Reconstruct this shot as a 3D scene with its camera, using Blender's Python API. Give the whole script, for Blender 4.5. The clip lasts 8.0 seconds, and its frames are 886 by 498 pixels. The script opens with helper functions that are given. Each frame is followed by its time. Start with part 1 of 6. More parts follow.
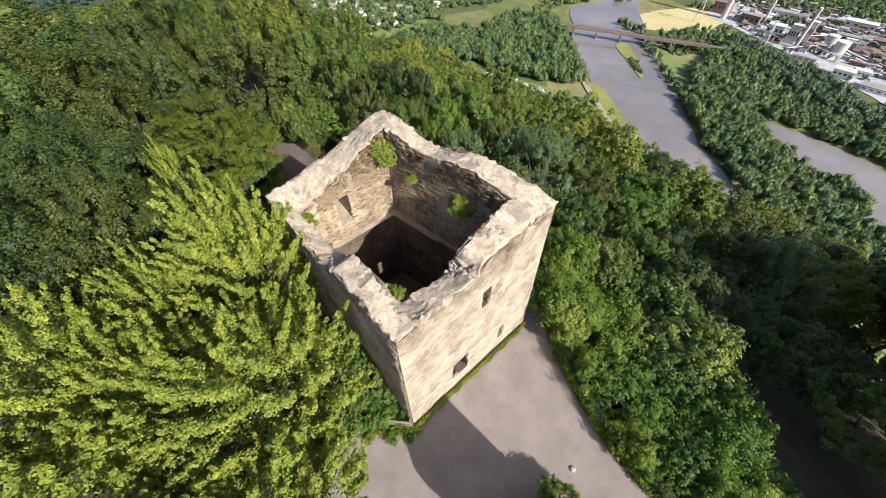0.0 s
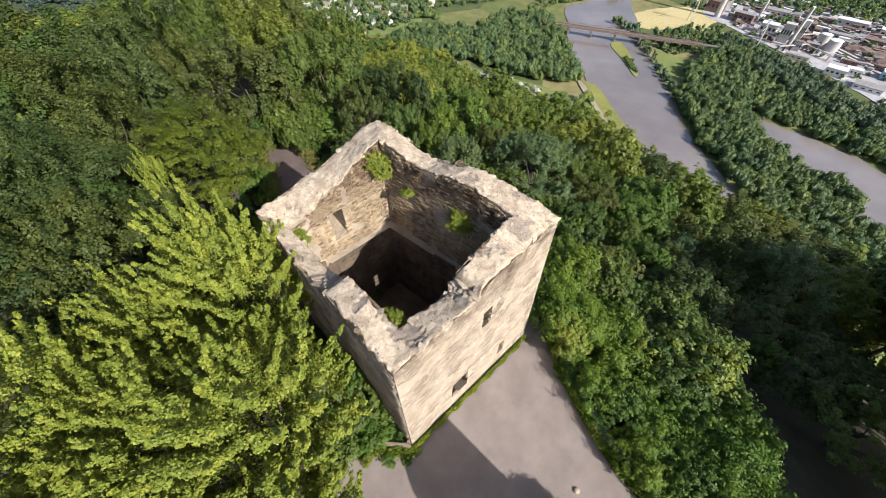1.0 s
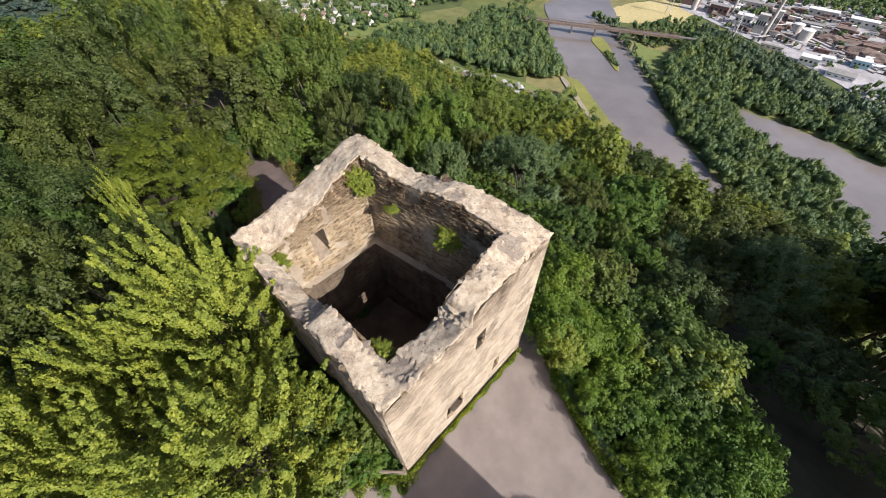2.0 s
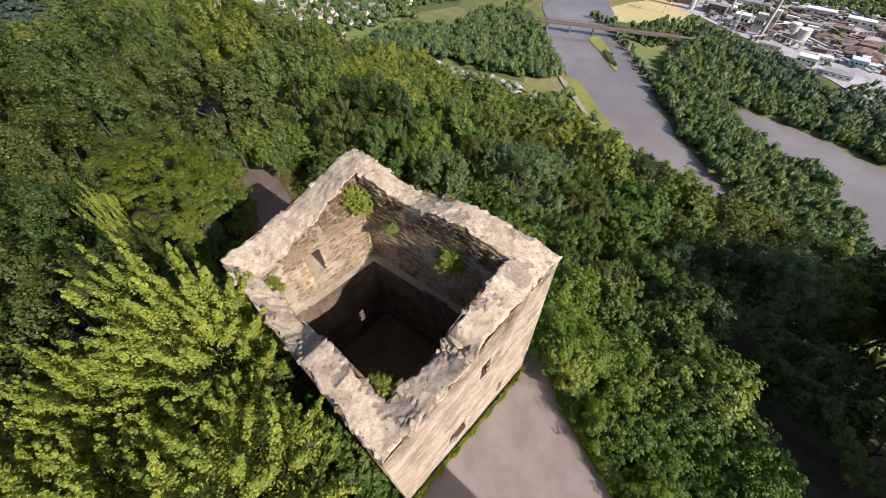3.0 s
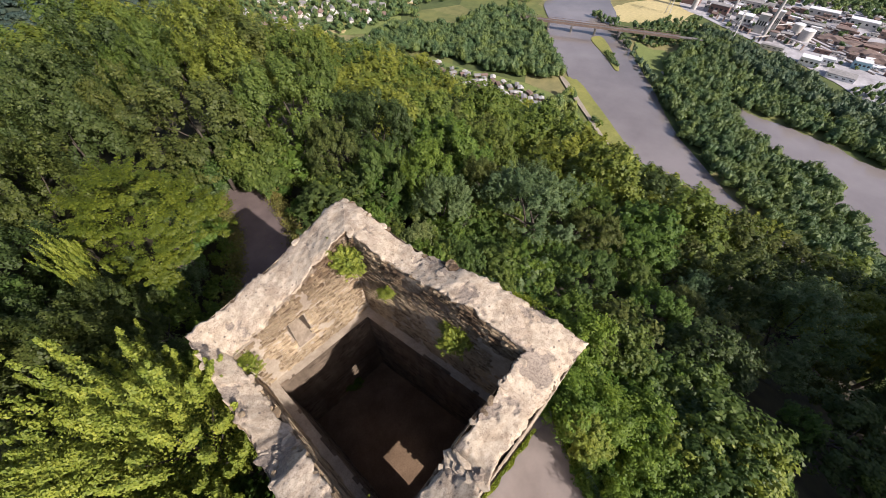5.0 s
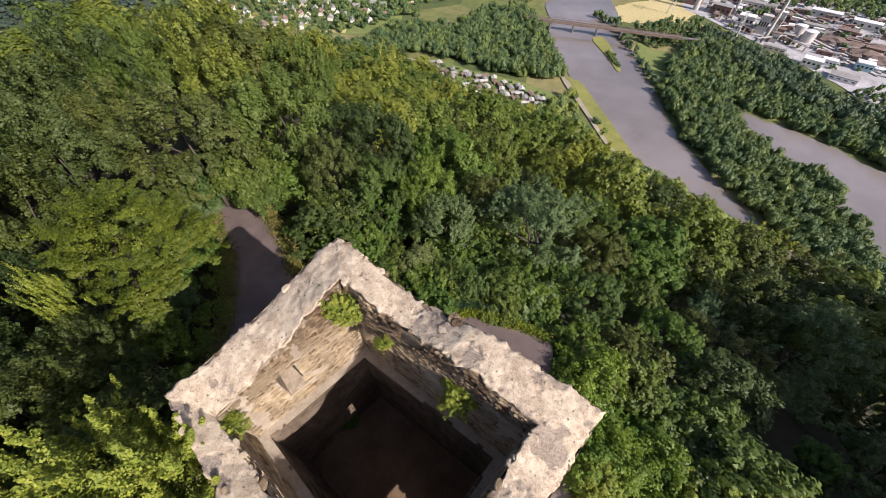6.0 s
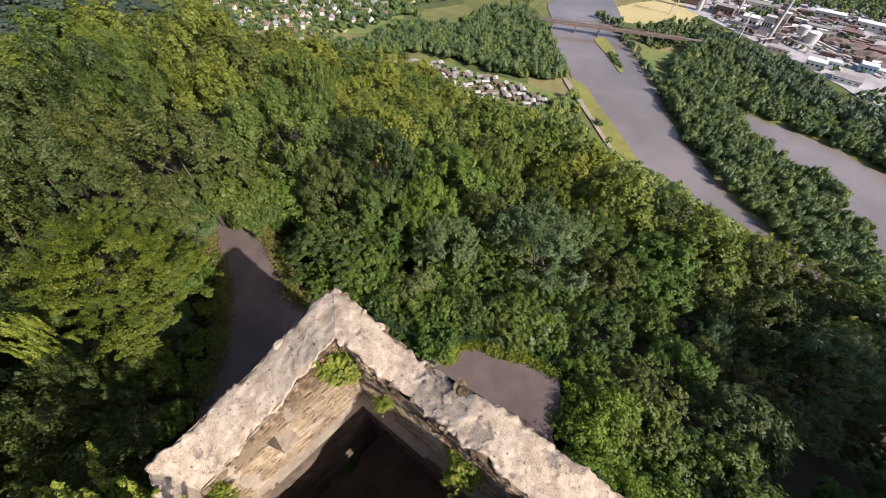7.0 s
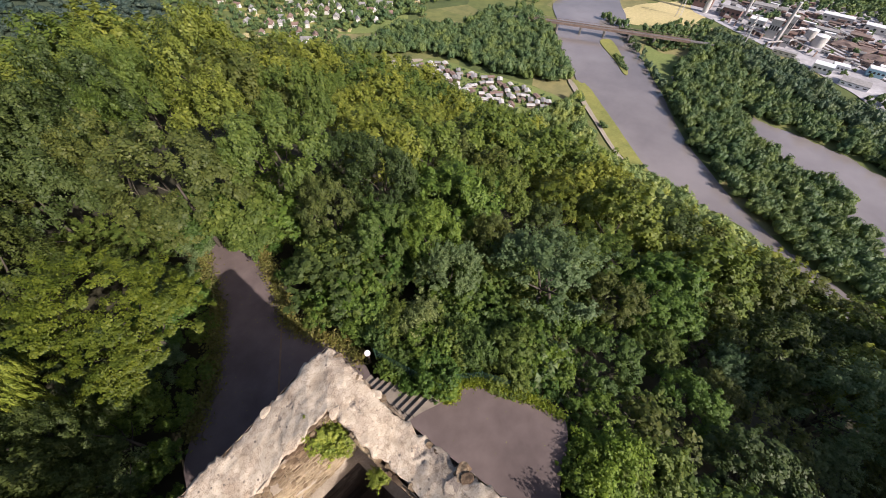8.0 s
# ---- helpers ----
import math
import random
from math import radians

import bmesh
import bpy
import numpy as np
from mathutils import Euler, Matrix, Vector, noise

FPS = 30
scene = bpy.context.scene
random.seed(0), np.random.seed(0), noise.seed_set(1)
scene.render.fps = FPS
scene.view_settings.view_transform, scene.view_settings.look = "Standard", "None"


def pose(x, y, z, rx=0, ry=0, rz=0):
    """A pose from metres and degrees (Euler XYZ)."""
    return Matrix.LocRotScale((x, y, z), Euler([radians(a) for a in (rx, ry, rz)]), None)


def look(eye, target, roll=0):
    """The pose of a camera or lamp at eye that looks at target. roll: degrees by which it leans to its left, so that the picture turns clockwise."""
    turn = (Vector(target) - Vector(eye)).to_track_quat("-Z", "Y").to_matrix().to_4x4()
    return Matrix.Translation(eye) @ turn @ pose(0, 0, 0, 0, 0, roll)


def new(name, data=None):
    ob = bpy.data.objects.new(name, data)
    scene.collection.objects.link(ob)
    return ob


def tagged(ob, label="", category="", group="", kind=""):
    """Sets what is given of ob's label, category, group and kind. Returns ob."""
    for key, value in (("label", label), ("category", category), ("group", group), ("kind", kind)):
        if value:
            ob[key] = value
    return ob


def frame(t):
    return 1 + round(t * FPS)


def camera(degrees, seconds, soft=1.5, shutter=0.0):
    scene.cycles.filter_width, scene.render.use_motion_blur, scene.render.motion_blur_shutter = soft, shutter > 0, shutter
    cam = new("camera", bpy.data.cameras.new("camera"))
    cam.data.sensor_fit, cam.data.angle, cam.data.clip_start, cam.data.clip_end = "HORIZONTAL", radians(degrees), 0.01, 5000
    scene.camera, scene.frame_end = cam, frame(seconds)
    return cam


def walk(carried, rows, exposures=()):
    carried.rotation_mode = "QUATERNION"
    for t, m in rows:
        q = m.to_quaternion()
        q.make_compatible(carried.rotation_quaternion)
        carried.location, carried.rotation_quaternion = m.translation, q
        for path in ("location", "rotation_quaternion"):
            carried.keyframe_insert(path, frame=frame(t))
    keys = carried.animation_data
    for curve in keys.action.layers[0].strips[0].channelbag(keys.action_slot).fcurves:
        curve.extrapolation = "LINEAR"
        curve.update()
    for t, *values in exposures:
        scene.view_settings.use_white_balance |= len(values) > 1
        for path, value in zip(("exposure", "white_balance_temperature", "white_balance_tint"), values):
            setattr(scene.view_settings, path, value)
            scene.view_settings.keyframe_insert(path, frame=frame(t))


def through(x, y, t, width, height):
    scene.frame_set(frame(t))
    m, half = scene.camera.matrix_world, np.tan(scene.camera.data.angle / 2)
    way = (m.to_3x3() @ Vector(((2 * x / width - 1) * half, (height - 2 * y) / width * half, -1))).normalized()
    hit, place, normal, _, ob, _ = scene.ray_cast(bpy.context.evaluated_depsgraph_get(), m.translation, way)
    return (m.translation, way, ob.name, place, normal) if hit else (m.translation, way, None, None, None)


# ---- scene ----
cam = camera(102.0, 8.0, soft=0.7)
PATH = [
    (0, (-2.033, -4.179, 18.692), (-1.163, -3.253, 17.147), 0.1),
    (0.5, (-1.744, -3.81, 18.705), (-0.875, -2.885, 17.159), 0.2),
    (1, (-1.457, -3.461, 18.72), (-0.576, -2.552, 17.172), 0.4),
    (1.5, (-1.049, -3.13, 18.697), (-0.142, -2.251, 17.146), -0.0),
    (3, (0.047, -1.95, 18.664), (0.966, -1.089, 17.111), -0.0),
    (3.5, (0.495, -1.418, 18.673), (1.415, -0.563, 17.117), 0.3),
    (4, (1.033, -0.905, 18.678), (1.953, -0.05, 17.121), 0.4),
    (4.5, (1.58, -0.383, 18.676), (2.497, 0.473, 17.118), 0.3),
    (6, (3.364, 1.448, 18.94), (4.277, 2.3, 17.378), 0.6),
    (6.5, (3.955, 2.058, 19.108), (4.865, 2.913, 17.545), 0.5),
    (7, (4.555, 2.75, 19.274), (5.464, 3.603, 17.709), 0.7),
    (7.5, (5.182, 3.393, 19.441), (6.086, 4.247, 17.875), 0.9),
    (8, (5.848, 4.066, 19.615), (6.747, 4.924, 18.049), 1.0),
]
walk(cam, [(t, look(eye, target, roll)) for t, eye, target, roll in PATH], exposures=[(0.0, 1.02, 6050, 13), (1.0, 0.92, 6090, 14), (3.0, 0.74, 6200, 18), (8.0, 0.80, 6260, 21)])

# ---- world and sun ----
SUN = Vector((0.045, -1.0, 0.68)).normalized()
world = bpy.data.worlds.new("sky")
scene.world = world
world.use_nodes = True
wn = world.node_tree.nodes
sky = wn.new("ShaderNodeTexSky")
sky.sky_type = "NISHITA"
sky.sun_disc = False
sky.dust_density, sky.ozone_density = 2.5, 0.4
sky.sun_elevation = math.asin(SUN.z)
sky.sun_rotation = math.atan2(SUN.x, SUN.y)
wn["Background"].inputs["Strength"].default_value = 0.075
world.node_tree.links.new(sky.outputs["Color"], wn["Background"].inputs["Color"])
lamp = bpy.data.lights.new("sun", "SUN")
lamp.energy, lamp.angle, lamp.color = 4.0, radians(0.6), (1.0, 0.93, 0.80)
sun_ob = new("sun", lamp)
sun_ob.matrix_world = look(SUN * 300, (0, 0, 0))


# ---- materials ----
def material(name, rough=0.85):
    m = bpy.data.materials.new(name)
    m.use_nodes = True
    nt = m.node_tree
    b = nt.nodes["Principled BSDF"]
    b.inputs["Roughness"].default_value = rough
    return m, nt, b


def ramp(nt, src, stops):
    r = nt.nodes.new("ShaderNodeValToRGB")
    while len(r.color_ramp.elements) < len(stops):
        r.color_ramp.elements.new(0.5)
    for e, (p, c) in zip(r.color_ramp.elements, stops):
        e.position, e.color = p, (*c, 1)
    nt.links.new(src, r.inputs["Fac"])
    return r.outputs["Color"]


def noise_tex(nt, scale, detail=4, rough=0.6, coord="Object", stretch=None):
    tc = nt.nodes.new("ShaderNodeTexCoord")
    n = nt.nodes.new("ShaderNodeTexNoise")
    n.inputs["Scale"].default_value, n.inputs["Detail"].default_value, n.inputs["Roughness"].default_value = scale, detail, rough
    if stretch:
        mp = nt.nodes.new("ShaderNodeMapping")
        mp.inputs["Scale"].default_value = stretch
        nt.links.new(tc.outputs[coord], mp.inputs["Vector"])
        nt.links.new(mp.outputs["Vector"], n.inputs["Vector"])
    else:
        nt.links.new(tc.outputs[coord], n.inputs["Vector"])
    return n.outputs["Fac"]


def mix(nt, fac, a, b, mode="MIX"):
    m = nt.nodes.new("ShaderNodeMix")
    m.data_type, m.blend_type = "RGBA", mode
    for sock, v in ((m.inputs[0], fac), (m.inputs[6], a), (m.inputs[7], b)):
        if isinstance(v, (int, float)):
            sock.default_value = v
        elif isinstance(v, tuple):
            sock.default_value = (*v, 1)
        else:
            nt.links.new(v, sock)
    return m.outputs[2]


def bump(nt, b, height, strength=0.4, dist=0.02):
    n = nt.nodes.new("ShaderNodeBump")
    n.inputs["Strength"].default_value, n.inputs["Distance"].default_value = strength, dist
    nt.links.new(height, n.inputs["Height"])
    nt.links.new(n.outputs["Normal"], b.inputs["Normal"])


def leaf_material(name, dark, mid, light, through=0.35, wood=False):
    """Leaves: each leaf has its own shade, each plant its own tone; light passes through in part."""
    m, nt, b = material(name, 0.55)
    geo = nt.nodes.new("ShaderNodeNewGeometry")
    info = nt.nodes.new("ShaderNodeObjectInfo")
    calm = 0.3 if wood else 0.62
    dark, light = (tuple(m_ + (e_ - m_) * calm for m_, e_ in zip(mid, end)) for end in (dark, light))
    base = ramp(nt, geo.outputs["Random Per Island"], [(0.0, dark), (0.55, mid), (1.0, light)])
    big = ramp(nt, noise_tex(nt, 0.9, 3), [(0.35, (0.62, 0.68, 0.6)), (0.65, (1.15, 1.08, 0.95))])
    pick = noise_tex(nt, 0.085, 2, 0.5) if wood else info.outputs["Random"]
    if name == "hornbeam_leaf":
        pick = noise_tex(nt, 0.5, 2, 0.5)
    tone = ramp(nt, pick, [(0.3, (0.95, 0.98, 1.0)), (0.7, (1.12, 1.06, 0.95))] if name == "hornbeam_leaf" else [(0.32, (0.62, 0.76, 0.82)), (0.46, (0.9, 0.96, 0.98)), (0.56, (1.08, 1.04, 0.92)), (0.68, (1.36, 1.24, 0.88))] if wood else [(0.0, (0.62, 0.76, 0.76)), (0.35, (0.86, 0.95, 0.9)), (0.7, (1.05, 1.02, 0.9)), (1.0, (1.17, 1.1, 0.88))])
    col = mix(nt, 1.0, mix(nt, 1.0, base, big, "MULTIPLY"), tone, "MULTIPLY")
    nt.links.new(col, b.inputs["Base Color"])
    b.inputs["Specular IOR Level"].default_value = 0.3
    tr = nt.nodes.new("ShaderNodeBsdfTranslucent")
    nt.links.new(mix(nt, 1.0, col, (1.3, 1.25, 0.5), "MULTIPLY"), tr.inputs["Color"])
    ms = nt.nodes.new("ShaderNodeMixShader")
    ms.inputs[0].default_value = through
    nt.links.new(b.outputs[0], ms.inputs[1])
    nt.links.new(tr.outputs[0], ms.inputs[2])
    nt.links.new(ms.outputs[0], nt.nodes["Material Output"].inputs["Surface"])
    return m


LEAF = {
    "hornbeam": leaf_material("hornbeam_leaf", (0.120, 0.170, 0.024), (0.210, 0.262, 0.039), (0.307, 0.335, 0.059), 0.2),
    "beech": leaf_material("beech_leaf", (0.073, 0.113, 0.031), (0.121, 0.175, 0.043), (0.191, 0.236, 0.063)),
    "oak": leaf_material("oak_leaf", (0.061, 0.085, 0.028), (0.097, 0.127, 0.039), (0.155, 0.178, 0.057)),
    "willow": leaf_material("grey_leaf", (0.102, 0.146, 0.065), (0.169, 0.222, 0.105), (0.254, 0.304, 0.157)),
    "maple": leaf_material("maple_leaf", (0.071, 0.111, 0.020), (0.122, 0.164, 0.029), (0.186, 0.219, 0.043)),
    "ivy": leaf_material("shrub_leaf", (0.073, 0.132, 0.030), (0.124, 0.200, 0.040), (0.197, 0.271, 0.057)),
    "hedge": leaf_material("hedge_leaf", (0.092, 0.162, 0.027), (0.153, 0.244, 0.039), (0.240, 0.329, 0.058)),
    "glade": leaf_material("glade_leaf", (0.112, 0.152, 0.030), (0.191, 0.231, 0.046), (0.279, 0.309, 0.072)),
    # Oak leaf darkened in colour for the shaded trees left of the path.
    "shaded_oak": leaf_material("shaded_oak_leaf", (0.050, 0.075, 0.022), (0.080, 0.110, 0.031), (0.126, 0.154, 0.046)),
    "bough": leaf_material("bough_leaf", (0.050, 0.080, 0.010), (0.099, 0.138, 0.019), (0.167, 0.205, 0.028)),
    # Distance haze is put into the hill, row and far leaf colours.
    "hill": leaf_material("hill_leaf", (0.043, 0.067, 0.065), (0.065, 0.098, 0.088), (0.098, 0.133, 0.118), 0.2, True),
    "row": leaf_material("row_leaf", (0.065, 0.102, 0.063), (0.099, 0.148, 0.087), (0.154, 0.201, 0.128), 0.22, True),
    "far": leaf_material("far_leaf", (0.080, 0.126, 0.055), (0.116, 0.173, 0.073), (0.167, 0.227, 0.101), 0.25, True),
    "slope": leaf_material("slope_leaf", (0.134, 0.183, 0.068), (0.223, 0.281, 0.101), (0.342, 0.386, 0.158), 0.25, True),
    "weed": leaf_material("weed_leaf", (0.16, 0.20, 0.03), (0.26, 0.30, 0.04), (0.38, 0.38, 0.06), 0.4),
    "dry": leaf_material("dry_grass", (0.16, 0.13, 0.05), (0.24, 0.20, 0.07), (0.20, 0.24, 0.05), 0.3),
}


def crusted(nt, col, streaks=True):
    """Black crust of lichen and soot on the uppermost, most weathered courses, in streaks running down."""
    geo = nt.nodes.new("ShaderNodeNewGeometry")
    xyz = nt.nodes.new("ShaderNodeSeparateXYZ")
    nt.links.new(geo.outputs["Position"], xyz.inputs[0])
    mr = nt.nodes.new("ShaderNodeMapRange")
    mr.inputs[1].default_value, mr.inputs[2].default_value = 7.3, 9.3
    nt.links.new(xyz.outputs["Z"], mr.inputs[0])
    crust = nt.nodes.new("ShaderNodeMath")
    crust.operation = "MULTIPLY"
    nt.links.new(mr.outputs[0], crust.inputs[0])
    nt.links.new(ramp(nt, noise_tex(nt, 1.6, 7, 0.72), [(0.38, (0, 0, 0)), (0.54, (1, 1, 1))]), crust.inputs[1])
    col = mix(nt, crust.outputs[0], col, mix(nt, 1.0, col, (0.30, 0.25, 0.22), "MULTIPLY"))
    if not streaks:
        return col
    streak = noise_tex(nt, 1.0, 5, 0.65, "Object", (3.2, 3.2, 0.3))
    return mix(nt, 1.0, col, ramp(nt, streak, [(0.36, (0.78, 0.76, 0.74)), (0.56, (1.03, 1.02, 1.01))]), "MULTIPLY")


def stone_material(name, a, b_, c, per_object=False):
    m, nt, b = material(name, 0.92)
    geo = nt.nodes.new("ShaderNodeNewGeometry")
    info = nt.nodes.new("ShaderNodeObjectInfo")
    pick = info.outputs["Random"] if per_object else geo.outputs["Random Per Island"]
    base = ramp(nt, pick, [(0.0, a), (0.25, b_), (0.8, c), (1.0, (c[0] * 1.1, c[1] * 1.08, c[2] * 1.05))])
    grain = noise_tex(nt, 28, 6, 0.7)
    stain = noise_tex(nt, 0.7, 5, 0.65)
    col = mix(nt, 1.0, base, ramp(nt, grain, [(0.3, (0.72, 0.70, 0.68)), (0.7, (1.15, 1.15, 1.15))]), "MULTIPLY")
    col = mix(nt, 1.0, col, ramp(nt, stain, [(0.38, (0.58, 0.56, 0.54)), (0.6, (1.05, 1.03, 1.0))]), "MULTIPLY")
    col = crusted(nt, col, name != "weathered_outer_stone")
    nt.links.new(col, b.inputs["Base Color"])
    bump(nt, b, grain, 0.6, 0.02)
    return m


# Darker stone for the inner walls below the ledge.
DARKSTONE = stone_material("dark_stone", (0.095, 0.073, 0.053), (0.15, 0.117, 0.085), (0.215, 0.172, 0.13))
STONE = stone_material("rubble_stone", (0.195, 0.137, 0.083), (0.405, 0.322, 0.208), (0.52, 0.432, 0.295))
STONE_OUTER = stone_material("weathered_outer_stone", (0.35, 0.295, 0.228), (0.42, 0.36, 0.285), (0.47, 0.412, 0.33))
STONE_PIECE = stone_material("rubble_stone_piece", (0.195, 0.137, 0.083), (0.405, 0.322, 0.208), (0.52, 0.432, 0.295), True)


def mortar_material(name, streaks):
    m, nt, b = material(name, 0.95)
    big, fine = noise_tex(nt, 1.3, 6, 0.65), noise_tex(nt, 22, 6, 0.7)
    col = ramp(nt, big, [(0.3, (0.31, 0.255, 0.19)), (0.55, (0.45, 0.385, 0.30)), (0.75, (0.53, 0.465, 0.38))])
    col = mix(nt, 1.0, col, ramp(nt, fine, [(0.3, (0.7, 0.68, 0.66)), (0.65, (1.1, 1.1, 1.1))]), "MULTIPLY")
    col = crusted(nt, col, streaks)
    nt.links.new(col, b.inputs["Base Color"])
    bump(nt, b, fine, 0.7, 0.03)
    return m


MORTAR = mortar_material("mortar", False)


def cap_material():
    """Weathered pale mortar cap with flat stones showing through in patches, and dark specks."""
    m, nt, b = material("mortar_cap", 0.95)
    big, mid, fine = noise_tex(nt, 1.1, 5, 0.6), noise_tex(nt, 5.0, 6, 0.7), noise_tex(nt, 30, 6, 0.7)
    col = ramp(nt, mid, [(0.3, (0.36, 0.297, 0.22)), (0.48, (0.47, 0.40, 0.302)), (0.68, (0.56, 0.483, 0.373))])
    tc = nt.nodes.new("ShaderNodeTexCoord")
    flake = noise_tex(nt, 2.4, 5, 0.62)
    col = mix(nt, ramp(nt, flake, [(0.525, (0, 0, 0)), (0.535, (1, 1, 1))]), col, mix(nt, 1.0, col, (0.92, 0.905, 0.91), "MULTIPLY"))
    edge = ramp(nt, flake, [(0.505, (0, 0, 0)), (0.525, (0.9, 0.9, 0.9)), (0.54, (0, 0, 0)), (0.62, (0, 0, 0)), (0.637, (1, 1, 1)), (0.655, (0, 0, 0))])
    col = mix(nt, edge, col, mix(nt, 1.0, col, (0.55, 0.50, 0.46), "MULTIPLY"))
    lichen = ramp(nt, noise_tex(nt, 1.9, 9, 0.74), [(0.47, (0, 0, 0)), (0.6, (0.75, 0.75, 0.75))])
    col = mix(nt, lichen, col, mix(nt, 1.0, col, (0.72, 0.675, 0.63), "MULTIPLY"))
    pits = nt.nodes.new("ShaderNodeTexVoronoi")
    pits.inputs["Scale"].default_value = 7.5
    nt.links.new(tc.outputs["Object"], pits.inputs["Vector"])
    sep = nt.nodes.new("ShaderNodeSeparateColor")
    nt.links.new(pits.outputs["Color"], sep.inputs[0])
    some = nt.nodes.new("ShaderNodeMath")
    some.operation = "MULTIPLY"
    nt.links.new(ramp(nt, pits.outputs["Distance"], [(0.18, (1, 1, 1)), (0.3, (0, 0, 0))]), some.inputs[0])
    nt.links.new(ramp(nt, sep.outputs[0], [(0.82, (0, 0, 0)), (0.86, (1, 1, 1))]), some.inputs[1])
    col = mix(nt, some.outputs[0], col, (0.15, 0.125, 0.10))
    col = mix(nt, 1.0, col, ramp(nt, fine, [(0.34, (0.66, 0.64, 0.62)), (0.5, (1.06, 1.06, 1.06))]), "MULTIPLY")
    col = mix(nt, 1.0, col, ramp(nt, big, [(0.3, (0.9, 0.885, 0.875)), (0.6, (1.03, 1.03, 1.03))]), "MULTIPLY")
    nt.links.new(col, b.inputs["Base Color"])
    bump(nt, b, fine, 0.55, 0.025)
    return m


CAP = cap_material()


def worn_material():
    """Grey-brown core of rubble and old mortar where the cap has flaked off."""
    m, nt, b = material("worn_core", 0.95)
    mid, fine = noise_tex(nt, 3.0, 6, 0.7), noise_tex(nt, 26, 6, 0.75)
    col = ramp(nt, mid, [(0.3, (0.235, 0.19, 0.15)), (0.5, (0.315, 0.262, 0.208)), (0.7, (0.39, 0.332, 0.265))])
    col = mix(nt, 1.0, col, ramp(nt, fine, [(0.36, (0.5, 0.48, 0.46)), (0.55, (1.1, 1.1, 1.1))]), "MULTIPLY")
    nt.links.new(col, b.inputs["Base Color"])
    bump(nt, b, fine, 0.9, 0.04)
    return m


CAP_WORN = worn_material()


def simple(name, a, c, scale=2.0, rough=0.9, fine=25, relief=0.3):
    m, nt, b = material(name, rough)
    big, small = noise_tex(nt, scale, 5, 0.6), noise_tex(nt, fine, 5, 0.7)
    col = ramp(nt, big, [(0.3, a), (0.7, c)])
    col = mix(nt, 1.0, col, ramp(nt, small, [(0.3, (0.8, 0.8, 0.8)), (0.7, (1.12, 1.12, 1.12))]), "MULTIPLY")
    nt.links.new(col, b.inputs["Base Color"])
    bump(nt, b, small, relief, 0.01)
    return m


ASPHALT = simple("asphalt", (0.195, 0.162, 0.146), (0.285, 0.243, 0.22), 0.6, 0.9, 60, 0.25)
def soil_material():
    """Woodland soil on the hill; meadows and fields in plots on the valley floor."""
    m, nt, b = material("ground", 1.0)
    big, fine = noise_tex(nt, 0.8, 5), noise_tex(nt, 9, 5, 0.7)
    soil = ramp(nt, big, [(0.3, (0.030, 0.026, 0.014)), (0.7, (0.060, 0.055, 0.026))])
    vor = nt.nodes.new("ShaderNodeTexVoronoi")
    vor.inputs["Scale"].default_value = 0.018
    tc = nt.nodes.new("ShaderNodeTexCoord")
    nt.links.new(tc.outputs["Object"], vor.inputs["Vector"])
    sep = nt.nodes.new("ShaderNodeSeparateColor")
    nt.links.new(vor.outputs["Color"], sep.inputs[0])
    plots = ramp(nt, sep.outputs[0], [(0.0, (0.075, 0.105, 0.032)), (0.4, (0.12, 0.15, 0.042)), (0.7, (0.17, 0.18, 0.06)), (1.0, (0.24, 0.215, 0.10))])
    plots = mix(nt, 1.0, plots, ramp(nt, noise_tex(nt, 0.06, 6, 0.7), [(0.3, (0.6, 0.65, 0.6)), (0.7, (1.15, 1.1, 1.0))]), "MULTIPLY")
    geo = nt.nodes.new("ShaderNodeNewGeometry")
    xyz = nt.nodes.new("ShaderNodeSeparateXYZ")
    nt.links.new(geo.outputs["Position"], xyz.inputs[0])
    far = nt.nodes.new("ShaderNodeMapRange")
    far.inputs[1].default_value, far.inputs[2].default_value = 120.0, 300.0
    nt.links.new(xyz.outputs["Y"], far.inputs[0])
    soil = mix(nt, far.outputs[0], soil, mix(nt, big, (0.030, 0.046, 0.028), (0.045, 0.065, 0.036)))
    mr = nt.nodes.new("ShaderNodeMapRange")
    mr.inputs[1].default_value, mr.inputs[2].default_value = -128.0, -137.0
    nt.links.new(xyz.outputs["Z"], mr.inputs[0])
    nt.links.new(mix(nt, mr.outputs[0], soil, plots), b.inputs["Base Color"])
    bump(nt, b, fine, 0.5, 0.02)
    return m


SOIL = soil_material()
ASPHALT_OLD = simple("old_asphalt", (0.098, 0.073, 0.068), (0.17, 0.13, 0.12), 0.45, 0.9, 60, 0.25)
DIRT = simple("trodden_earth", (0.15, 0.098, 0.06), (0.245, 0.165, 0.105), 0.9, 1.0, 14, 0.5)
BARK = simple("bark", (0.045, 0.037, 0.027), (0.095, 0.078, 0.058), 3.0, 0.95, 18, 0.7)
# Brown kept darker than the mortar: recess shade of the openings put into colour.
REVEAL = simple("shaded_reveal_stone", (0.17, 0.132, 0.096), (0.31, 0.255, 0.19), 3.0, 0.95, 12, 0.7)
WOOD = simple("weathered_wood", (0.16, 0.12, 0.09), (0.27, 0.22, 0.17), 2.0, 0.85, 30, 0.5)
STEP = simple("worn_step_stone", (0.19, 0.158, 0.125), (0.29, 0.245, 0.195), 1.5, 0.9, 25, 0.4)
FIELD = simple("meadow", (0.12, 0.165, 0.042), (0.19, 0.225, 0.065), 0.02, 1.0, 0.4, 0.0)
